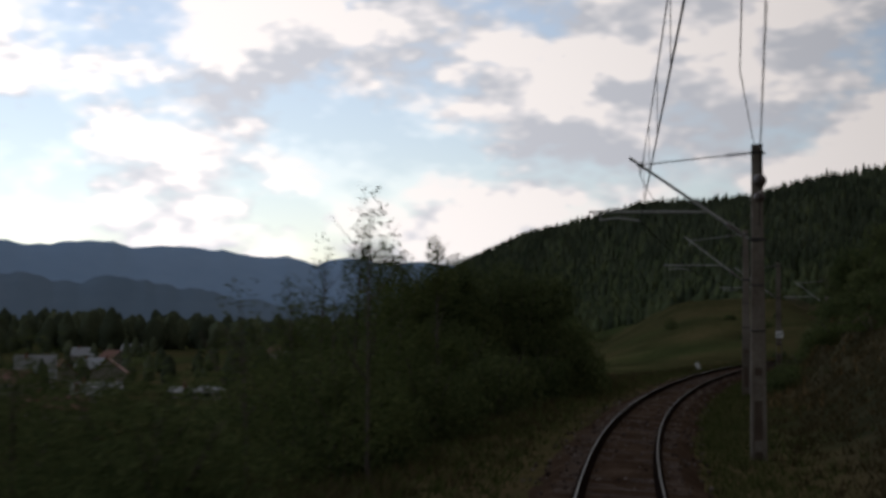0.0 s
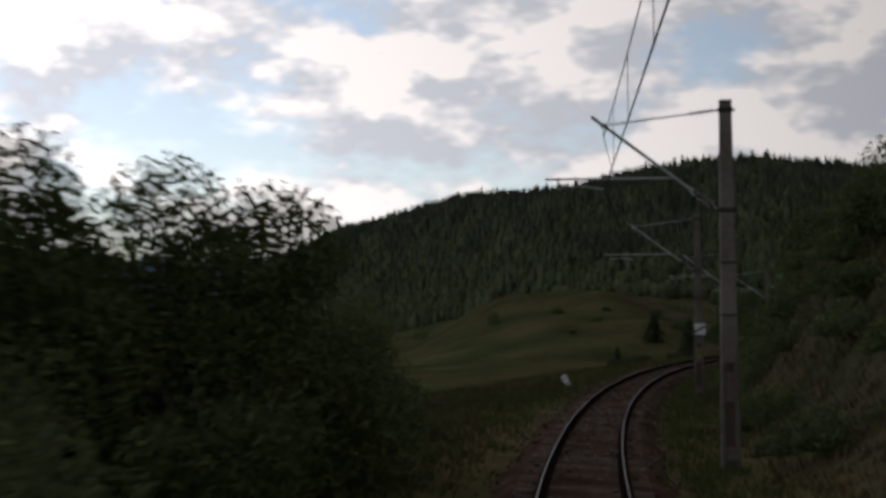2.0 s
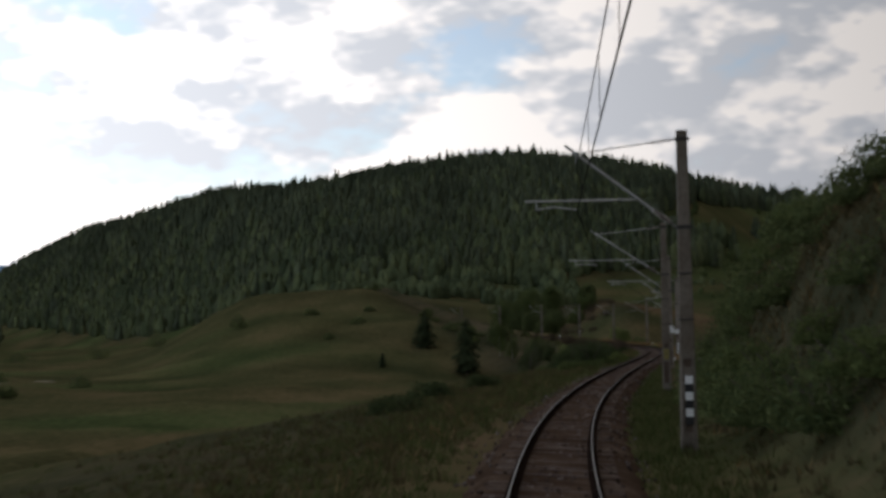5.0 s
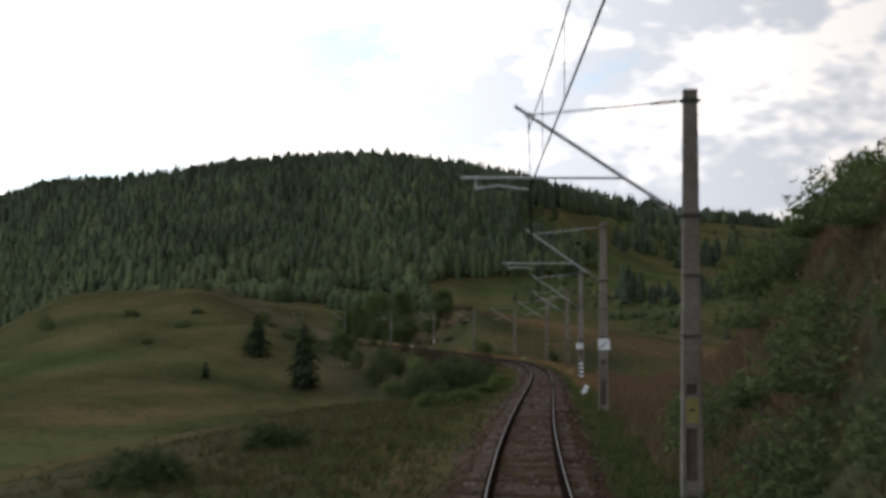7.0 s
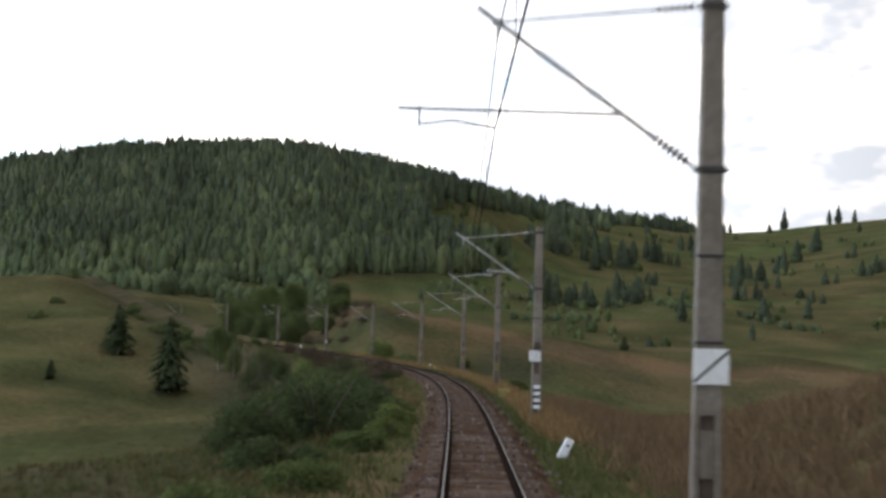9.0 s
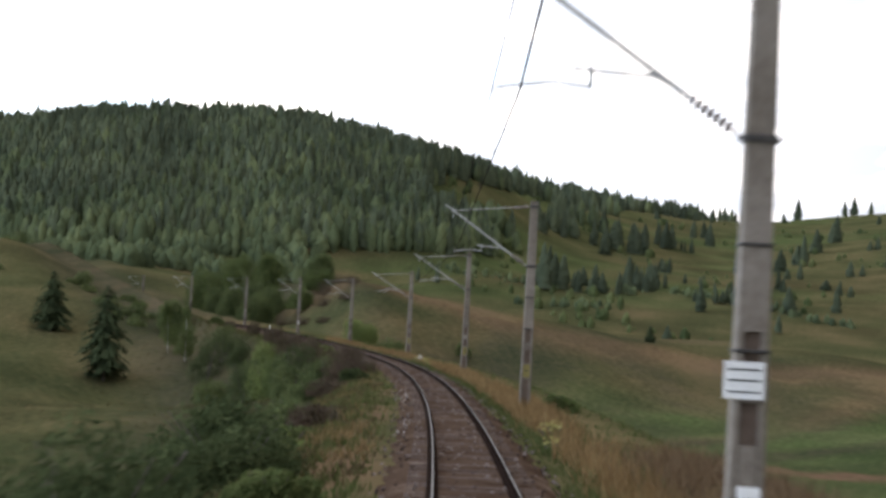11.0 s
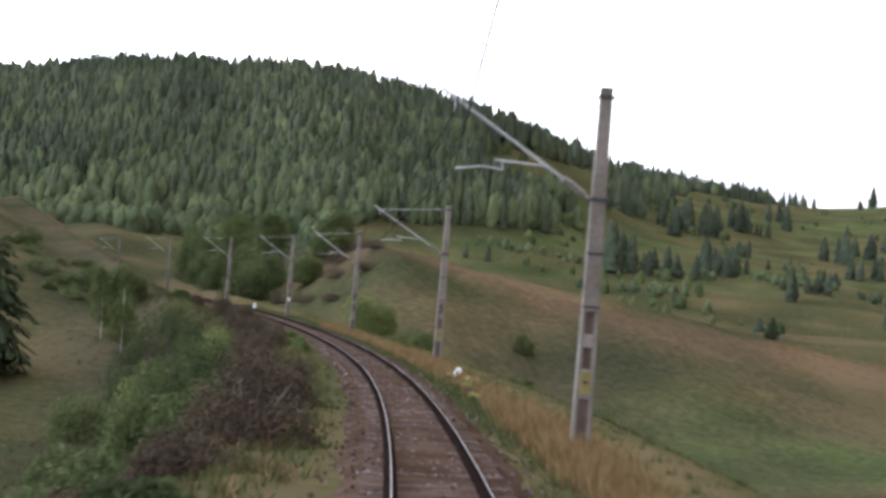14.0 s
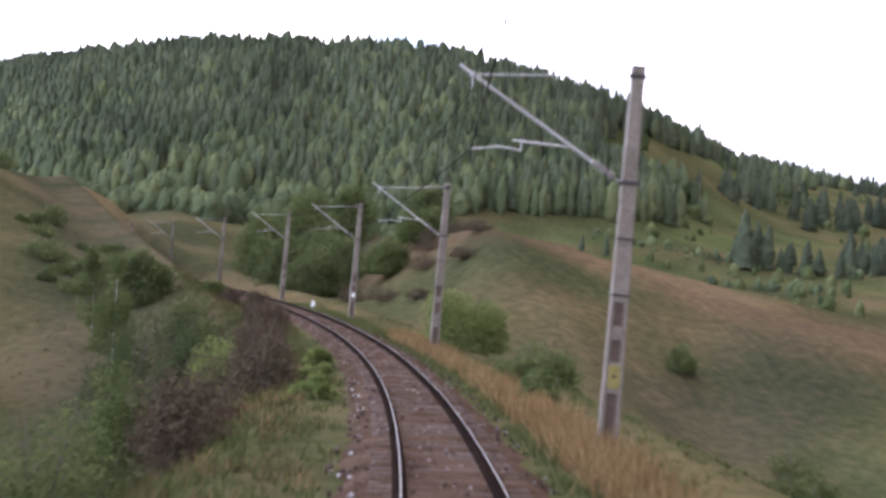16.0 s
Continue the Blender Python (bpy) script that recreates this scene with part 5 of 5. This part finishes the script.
# hedges of low bushes across the foot of the pasture hill
places = []
for row in ([(798, -243), (791, -265), (786, -288), (774, -317)], [(776, -330), (752, -351), (700, -356)], [(750, -262), (738, -285)]):
    for (x0, y0), (x1, y1) in zip(row[:-1], row[1:]):
        for k in range(int(math.hypot(x1 - x0, y1 - y0) / 1.5)):
            f_ = rng.uniform(0, 1)
            x, y, h_ = x0 + (x1 - x0) * f_ + rng.normal(0, 2.5), y0 + (y1 - y0) * f_ + rng.normal(0, 2.5), rng.uniform(1.5, 4.5)
            places.append((x, y, ground_at(x, y) - 0.3 * h_, h_, h_ * rng.uniform(1.2, 2.0)))
scatter("hedge_rows", [crown_shape(rng) for _ in range(6)], places, [mat_broad], "dark green hedges across the pasture", "hedge")

# ---------------------------------------------------------------- grass and weeds
def tufts(name, s, u, h, blades, mat, label, seed, lean=0.35, wide=0.035):
    rng = np.random.RandomState(seed)
    n = len(s)
    a = np.interp(s, SGRID, turn)
    x, y = np.interp(s, SGRID, lx) - u * np.sin(a), np.interp(s, SGRID, ly) + u * np.cos(a)
    x, y, h = np.repeat(x, blades) + rng.normal(0, 0.13, n * blades), np.repeat(y, blades) + rng.normal(0, 0.13, n * blades), np.repeat(h, blades) * rng.uniform(0.55, 1.1, n * blades)
    z = land(x, y) - 0.04
    q, w = rng.uniform(0, 6.283, n * blades), wide * rng.uniform(0.7, 1.5, n * blades)
    tip = rng.normal(0, lean, (n * blades, 2)) * h[:, None]
    p0 = np.stack([x - w * np.cos(q), y - w * np.sin(q), z], -1)
    p1 = np.stack([x + w * np.cos(q), y + w * np.sin(q), z], -1)
    p2 = np.stack([x + tip[:, 0], y + tip[:, 1], z + h], -1)
    v = np.stack([p0, p1, p2], 1).reshape(-1, 3)
    me = mesh_from(name, v, np.arange(len(v)).reshape(-1, 3), [mat])
    tagged(new(name, me), label, "grass", kind="stuff")


rng = np.random.RandomState(61)
beside = rng.uniform(262, 470, 12000)
beside = beside[rng.uniform(0, 1, 12000) < 0.22 + 0.78 * np.maximum(0, np.cos(2 * math.pi * (beside - 368) / 46.5))]
n = len(beside)
tufts("dry_grass", beside, -np.minimum(rng.gamma(3.0, 0.26, n), 1.5) - 2.35, rng.uniform(0.35, 0.75, n), 7, mat_strawgrass, "tall dry orange grass along the embankment edge", 1, wide=0.02)
n = 9000
tufts("bank_weeds", rng.uniform(20, 205, n), -rng.gamma(3.0, 2.6, n) - 2.6, rng.uniform(0.12, 0.40, n), 8, mat_scrubgrass, "olive brown weeds on the bank", 2, 0.5, 0.03)
n = 5500
tufts("bank_grass", rng.uniform(195, 305, n), -rng.gamma(2.2, 3.4, n) - 2.8, rng.uniform(0.12, 0.28, n), 7, mat_scrubgrass, "short brown-green grass on the open bank", 14, 0.5, 0.018)
n = 1500
tufts("bank_grass", rng.uniform(195, 305, n), -rng.gamma(2.2, 2.4, n) - 2.8, rng.uniform(0.18, 0.4, n), 6, mat_strawgrass, "short straw grass on the open bank", 15, 0.5, 0.016)
n = 5000
tufts("bank_weeds", rng.uniform(196, 300, n), -rng.gamma(3.0, 1.6, n) - 2.8, rng.uniform(0.35, 0.8, n), 7, mat_rust, "tall reddish brown weeds on the open bank", 17, 0.45, 0.022)
n = 500
tufts("dry_grass", rng.uniform(60, 210, n), -rng.gamma(3.0, 1.2, n) - 3.6, rng.uniform(0.3, 0.75, n), 6, mat_strawgrass, "dry brown grass on the bank", 8, 0.45, 0.02)
n = 11000
tufts("green_grass", rng.uniform(20, 520, n), -rng.gamma(2.0, 0.7, n) - 1.75, rng.uniform(0.12, 0.36, n), 7, mat_greengrass, "rough green grass beside the ballast", 3, 0.5, 0.022)
n = 18000
tufts("green_grass", rng.uniform(20, 540, n), 1.75 + rng.gamma(2.0, 2.4, n), rng.uniform(0.12, 0.38, n), 7, mat_greengrass, "rough green grass on the left shoulder", 4, 0.5, 0.025)
n = 12000
tufts("shoulder_weeds", rng.uniform(20, 540, n), 1.9 + rng.gamma(2.4, 2.4, n), rng.uniform(0.15, 0.45, n), 7, mat_scrubgrass, "olive brown weeds on the left slope", 5, 0.5, 0.025)
n = 260
tufts("dry_grass", rng.uniform(120, 430, n), 2.8 + rng.gamma(2.0, 1.0, n), rng.uniform(0.25, 0.6, n), 6, mat_strawgrass, "dry grass on the left shoulder", 9, 0.5, 0.02)
n = 5000
tufts("meadow_grass", rng.uniform(290, 480, n), -5.5 - rng.gamma(1.6, 9.0, n), rng.uniform(0.12, 0.3, n), 5, mat_greengrass, "uneven green meadow grass in the hollow", 11, 0.6, 0.03)
n = 2200
tufts("meadow_weeds", rng.uniform(290, 520, n), -5.5 - rng.gamma(1.6, 11.0, n), rng.uniform(0.12, 0.3, n), 5, mat_scrubgrass, "brownish meadow weeds in the hollow", 12, 0.6, 0.03)
n = 2600
tufts("meadow_weeds", rng.uniform(230, 500, n), 8 + rng.gamma(1.6, 8.0, n), rng.uniform(0.12, 0.32, n), 5, mat_scrubgrass, "brownish weeds on the left meadow", 13, 0.6, 0.03)
# dry reddish weeds in drifts down the flank of the embankment
n = 6000
fs, fu = rng.uniform(296, 440, n), 2.1 + rng.gamma(2.2, 1.7, n)
fx, fy = np.interp(fs, SGRID, lx) - fu * np.sin(np.interp(fs, SGRID, turn)), np.interp(fs, SGRID, ly) + fu * np.cos(np.interp(fs, SGRID, turn))
ok = ripple(fx, fy, 9, 71) + 0.5 * ripple(fx, fy, 3.5, 73) > 0.40
tufts("flank_weeds", fs[ok], fu[ok], rng.uniform(0.15, 0.45, ok.sum()), 5, mat_strawgrass, "dry reddish weeds in drifts on the embankment", 16, 0.6, 0.018)
# ---------------------------------------------------------------- loose stones on the ballast
rng = np.random.RandomState(8)
V, F = [], []
octa = np.array([(1, 0, 0), (0, 1, 0), (-1, 0, 0), (0, -1, 0), (0, 0, 0.8), (0, 0, -0.8)])
tri = np.array([(0, 1, 4), (1, 2, 4), (2, 3, 4), (3, 0, 4), (1, 0, 5), (2, 1, 5), (3, 2, 5), (0, 3, 5)])
for i in range(7000):
    s_ = rng.uniform(15, 500)
    u_ = rng.uniform(-2.0, 2.0)
    if abs(abs(u_) - 0.75) < 0.12:
        continue
    up_ = -0.175 if abs(u_) < 1.5 else -0.18 - (abs(u_) - 1.5) * 0.30
    p = along(s_, u_, up_)
    V.append(octa * rng.uniform(0.6, 1.2, (6, 3)) * rng.uniform(0.03, 0.07) + np.array(p))
    F.append(tri + 6 * len(F))
mat_stone = material("pale and brown stones", [(0.2, (0.035, 0.025, 0.02)), (0.5, (0.07, 0.052, 0.043)), (0.9, (0.19, 0.16, 0.145))], 1.0, 12.0, 0.9, bump=0.2, per_island=0.75, spec=0)
tagged(new("ballast_stones", mesh_from("ballast_stones", np.concatenate(V), np.concatenate(F), [mat_stone])), "loose crushed stones lying on the ballast", "stones", kind="stuff")
V, F = [], []
for i in range(80):
    s_ = rng.choice([404, 416, 425, 309, 316, 330]) + rng.normal(0, 4)
    p = along(s_, 1.45 + rng.normal(0, 0.14), -0.24)
    V.append(octa * rng.uniform(0.6, 1.3, (6, 3)) * rng.uniform(0.03, 0.065) + np.array(p))
    F.append(tri + 6 * len(F))
mat_lime = material("whitish stones", [(0.3, (0.28, 0.265, 0.255)), (0.7, (0.46, 0.44, 0.43))], 2.0, 12.0, 0.9, bump=0.2, per_island=0.3, spec=0.0)
tagged(new("white_stones", mesh_from("white_stones", np.concatenate(V), np.concatenate(F), [mat_lime])), "whitish stones spilled beside the rail", "stones", kind="stuff")


# ---------------------------------------------------------------- small marker posts by the track
def marker(x, y, lean_x, lean_y, label):
    root = empty("marker_post", label, "post", "marker posts", at=Matrix.Translation((x, y, ground_at(x, y))) @ Euler((radians(lean_x), radians(lean_y), heading(x) )).to_matrix().to_4x4())
    bm = bmesh.new()
    box(bm, (-0.09, -0.13, -0.4), (0.09, 0.13, 0.58), 0.03)
    part("stone", bm, mat_white, root)
    bm = bmesh.new()
    box(bm, (-0.094, -0.05, 0.34), (-0.089, 0.03, 0.42))
    part("number_bar", bm, mat_black, root, "dark unreadable mark")
    return root


marker(124.6, -10.55, -26, 0, "short white concrete marker post leaning beside the track")
marker(385.1, -100.0, 32, 0, "short white concrete marker post leaning over the embankment")
marker(248.0, -56.6, 25, 0, "short white concrete marker post leaning in the grass")
x, y = at_line(512.0, -3.0)
marker(x, y, 5, 0, "short white concrete marker post beside the bend")

# flowering weeds at the edge of the ballast
mat_bloom = material("pale yellow blossom", [(0.25, (0.16, 0.17, 0.04)), (0.5, (0.34, 0.33, 0.09)), (0.75, (0.5, 0.48, 0.16))], 2.0, 9.0, 0.7, bump=0, per_island=0.5)
for i, (s_, u_, h_) in enumerate([(303, -2.5, 0.7), (306, -2.9, 0.6), (300, -2.3, 0.5), (388, -2.6, 0.5), (391, -3.0, 0.6), (383, -2.4, 0.4), (396, -2.7, 0.5)]):
    x, y = at_line(s_, u_)
    root = plant("flowering_weed", "pale yellow flowering weed beside the ballast", "weed", x, y, h_, h_ * 1.3, mat_leaf, 420, 0.04, 800 + i, sink=0.03)
    v, f = leaves(np.random.RandomState(850 + i), [(0, 0, h_ * 0.85, h_ * 0.5, h_ * 0.2)], 55, 0.032)
    ob = new("blossom", mesh_from("blossom", v, f, [mat_bloom]))
    ob.parent = root

# a dark plank beside the rail
p = along(234.0, 1.55, -0.22)
pl = empty("plank", "short dark plank lying on the ballast", "plank", at=Matrix.Translation(p) @ Matrix.Rotation(heading(234) + 0.15, 4, "Z"))
bm = bmesh.new()
box(bm, (-0.11, -0.5, -0.02), (0.11, 0.5, 0.07), 0.015)
part("board", bm, mat_iron, pl)

# ---------------------------------------------------------------- anchoring wires tied to the first mast ahead
for way_ in ([(43.2, -3.30, 7.60), (28.0, -2.05, 7.28), (12.0, -0.74, 7.0)], [(43.2, -3.40, 5.62), (26.4, -2.25, 5.81), (10.0, -0.68, 6.0)]):
    a, b, c = (along(s_, u_, z_, False) for s_, u_, z_ in way_)
    w = empty("anchor_wire", "dark anchoring wire tied to the mast", "wire", "anchor wires", at=Matrix.Translation(a))
    part("wire", cord([Vector((0, 0, 0)), b - a, c - a], 0.011), mat_wire, w)
    bm = bmesh.new()
    tube(bm, (0, 0, 0), along(MASTS[1][0], -MASTS[1][1], way_[0][2], False) - a, 0.02)
    part("fitting", bm, mat_iron, w)
    if way_[0][2] < 6:
        for f, r in ((0.452, 0.12), (0.66, 0.135)):
            bm = bmesh.new()
            bmesh.ops.create_uvsphere(bm, u_segments=16, v_segments=10, radius=r, matrix=Matrix.Translation((b - a) * f) @ Matrix.Diagonal((0.85, 1, 1, 1)))
            part("round_insulator", bm, mat_insul, w, "dark round insulator", shade=True)


# ---------------------------------------------------------------- pale field tracks in the valley meadows
mat_track = material("pale dirt track", [(0.3, (0.16, 0.135, 0.095)), (0.7, (0.24, 0.21, 0.155))], 0.3, 3.0, 0.95, bump=0.3, spec=0)
for pts, wd in (([(590, 58), (612, 49), (640, 40), (668, 33)], 2.6), ([(592, 56), (545, 38), (500, 20), (478, 6)], 2.4), ([(236, 6), (250, 8), (276, 10)], 0.6)):
    v, f = [], []
    dense = [Vector(p).lerp(Vector(q), k / 6) for p, q in zip(pts[:-1], pts[1:]) for k in range(6)] + [Vector(pts[-1])]
    for i, p in enumerate(dense):
        d = (dense[min(i + 1, len(dense) - 1)] - dense[max(i - 1, 0)]).normalized()
        for lat, up in ((-0.7, -0.5), (-0.5, 0.22), (0.5, 0.22), (0.7, -0.5)):
            q = p + Vector((-d.y, d.x)) * lat * wd
            v.append((q.x, q.y, ground_at(p.x, p.y) + up))
        if i:
            f += [((i - 1) * 4 + k, i * 4 + k, i * 4 + k + 1, (i - 1) * 4 + k + 1) for k in range(3)]
    tagged(new("dirt_track", mesh_from("dirt_track", v, f, [mat_track])), "pale bare dirt track through the meadow", "path", kind="structure")

# ---------------------------------------------------------------- houses of the village in the valley
mat_wall = material("plastered wall", [(0.3, (0.20, 0.185, 0.155)), (0.7, (0.30, 0.28, 0.245))], 0.5, 4.0, 0.9, bump=0.1)
mat_tin = material("grey sheet roof", [(0.3, (0.20, 0.21, 0.22)), (0.7, (0.31, 0.32, 0.33))], 0.4, 3.0, 0.6, bump=0.1)
mat_tile = material("red-brown tile roof", [(0.3, (0.14, 0.07, 0.05)), (0.7, (0.22, 0.11, 0.08))], 0.5, 5.0, 0.85, bump=0.3)
mat_pane = material("dark window pane", [(0.3, (0.02, 0.025, 0.03)), (0.7, (0.04, 0.045, 0.05))], 1.0, 4.0, 0.15, bump=0.0, spec=0.5)


def house(x, y, length, depth, eave, ridge, turn_, roof_mat, label):
    root = empty("house", label, "house", "village houses", at=Matrix.Translation((x, y, ground_at(x, y) - 0.3)) @ Matrix.Rotation(turn_, 4, "Z"))
    bm = bmesh.new()
    a, b = length / 2, depth / 2
    lo = [(-a, -b, 0), (a, -b, 0), (a, b, 0), (-a, b, 0)]
    vs = [bm.verts.new(v) for v in lo] + [bm.verts.new((v[0], v[1], eave)) for v in lo] + [bm.verts.new((-a, 0, ridge - 0.15)), bm.verts.new((a, 0, ridge - 0.15))]
    for f in ((0, 1, 5, 4), (2, 3, 7, 6), (1, 2, 6, 9, 5), (3, 0, 4, 8, 7)):
        bm.faces.new([vs[i] for i in f])
    part("wall", bm, mat_wall, root)
    for sg in (-1, 1):
        bm = bmesh.new()
        e = 0.5
        p = [(-a - e, sg * (b + e), eave - (ridge - eave) * e / b), (a + e, sg * (b + e), eave - (ridge - eave) * e / b), (a + e, 0, ridge), (-a - e, 0, ridge)]
        q = [(v[0], v[1], v[2] + 0.15) for v in p]
        w = [bm.verts.new(v) for v in p + q]
        for f in ((0, 1, 2, 3), (7, 6, 5, 4), (0, 4, 5, 1), (1, 5, 6, 2), (2, 6, 7, 3), (3, 7, 4, 0)):
            bm.faces.new([w[i] for i in f])
        bmesh.ops.recalc_face_normals(bm, faces=bm.faces)
        part("roof", bm, roof_mat, root, "sloping roof")
    bm = bmesh.new()
    box(bm, (a * 0.4, 0.3, ridge - 0.8), (a * 0.4 + 0.6, 0.9, ridge + 0.8), 0.03)
    part("chimney", bm, mat_tile, root)
    for i in range(int(length // 3)):
        for sg in (-1, 1):
            bm = bmesh.new()
            xx = -a + 1.4 + 3.0 * i
            box(bm, (xx, sg * b - 0.03, eave * 0.35), (xx + 1.0, sg * b + 0.03, eave * 0.35 + 1.2))
            part("window", bm, mat_pane, root)
    return root


for x, y, ln, dp, ev, rg, tn, rf in [(316, 103, 7.4, 7, 3.0, 7.0, 1.88, 0), (236, 68, 7.0, 5, 1.3, 2.0, 1.85, 0), (203, 60, 3.2, 3, 1.8, 2.6, 1.85, 0), (232, 52, 7, 5, 1.3, 1.9, 1.8, 0), (152, 48, 5.5, 4, 1.6, 2.6, 1.9, 1), (218, 75, 7, 5, 2.2, 3.6, 1.2, 1), (330, 92, 9, 7, 3, 5.6, 0.2, 1),
                                   (420, 132, 9, 8, 3, 6.4, 1.0, 1), (520, 150, 9, 8, 3, 6, 1.2, 0), (619, 106, 8, 8, 3, 6, 0.6, 1), (712, 209, 10, 8, 3, 6.2, 1.6, 0), (690, 190, 10, 8, 3, 6.2, 0.9, 1), (760, 200, 9, 8, 3, 6.2, 1.4, 0),
                                   (1106, 292, 12, 9, 4, 7, 1.7, 0), (1135, 316, 12, 9, 4, 7, 1.2, 0), (1157, 302, 10, 9, 4, 7, 1.9, 0), (1172, 276, 12, 9, 4, 7, 1.7, 0)]:
    house(x, y, ln, dp, ev, rg, tn, mat_tile if rf else mat_tin, "small plastered village house with pitched roof")
# valley trees between the houses
rng = np.random.RandomState(33)
x, y = rng.uniform(200, 1500, 900), rng.uniform(60, 900, 900)
ok = (y / x > 0.06) & (y / x < 0.75)
x, y = x[ok], y[ok]
hh = rng.uniform(4, 10, len(x))
scatter("valley_trees", [crown_shape(rng) for _ in range(6)], list(zip(x, y, land(x, y) - 0.6, hh, hh * rng.uniform(1.0, 1.7, len(x)))), [mat_spruce], "dark trees and gardens between the village houses", "trees")

# a belt of dark woods across the valley, beyond the village
d_, a_ = rng.uniform(850, 1500, 650), rng.uniform(math.radians(4), math.radians(20), 650)
x, y = d_ * np.cos(a_), d_ * np.sin(a_)
hh = rng.uniform(12, 22, len(x)) * (1 + 0.35 * ripple(x, y, 260, 99))
scatter("valley_wood", [crown_shape(rng) for _ in range(6)], list(zip(x, y, land(x, y) - 1.0, hh, hh * rng.uniform(1.2, 2.0, len(x)))), [mat_spruce], "dark wood across the valley beyond the village", "forest")

# ---------------------------------------------------------------- sleepers
def sleeper_data():
    bm = bmesh.new()
    box(bm, (-0.115, -1.25, -0.16), (0.115, 1.25, 0.0), 0.02)
    me = bpy.data.meshes.new("sleeper")
    bm.to_mesh(me)
    bm.free()
    me.materials.append(mat_sleeper)
    return me


def sleeper_pose(s):
    c = float(np.interp(s, SGRID, bend)) * CANT
    return Matrix.Translation(along(s, 0, -0.184)) @ Matrix.Rotation(heading(s), 4, "Z") @ Matrix.Rotation(-math.atan(c), 4, "X")


shared = sleeper_data()
corners = np.array([v.co for v in shared.vertices])
quads = [list(p.vertices) for p in shared.polygons]
V, F = [], []
rng = np.random.RandomState(4)
for i in range(1000):
    s_ = -20 + 0.62 * i
    m = sleeper_pose(s_ + rng.uniform(-0.03, 0.03)) @ Matrix.Translation((0, 0, rng.uniform(-0.018, 0.014)))
    if 285 <= s_ < 470:
        ob = new("sleeper", shared)
        ob.parent = track
        ob.matrix_world = m
    else:
        base = len(V) * len(corners)
        V.append(np.array([m @ Vector(c) for c in corners]))
        F += [[base + k for k in q] for q in quads]
me = bpy.data.meshes.new("sleepers")
me.from_pydata([tuple(v) for v in np.concatenate(V)], [], F)
me.materials.append(mat_sleeper)
ob = tagged(new("sleeper_row", me), kind="stuff")
ob.parent = track
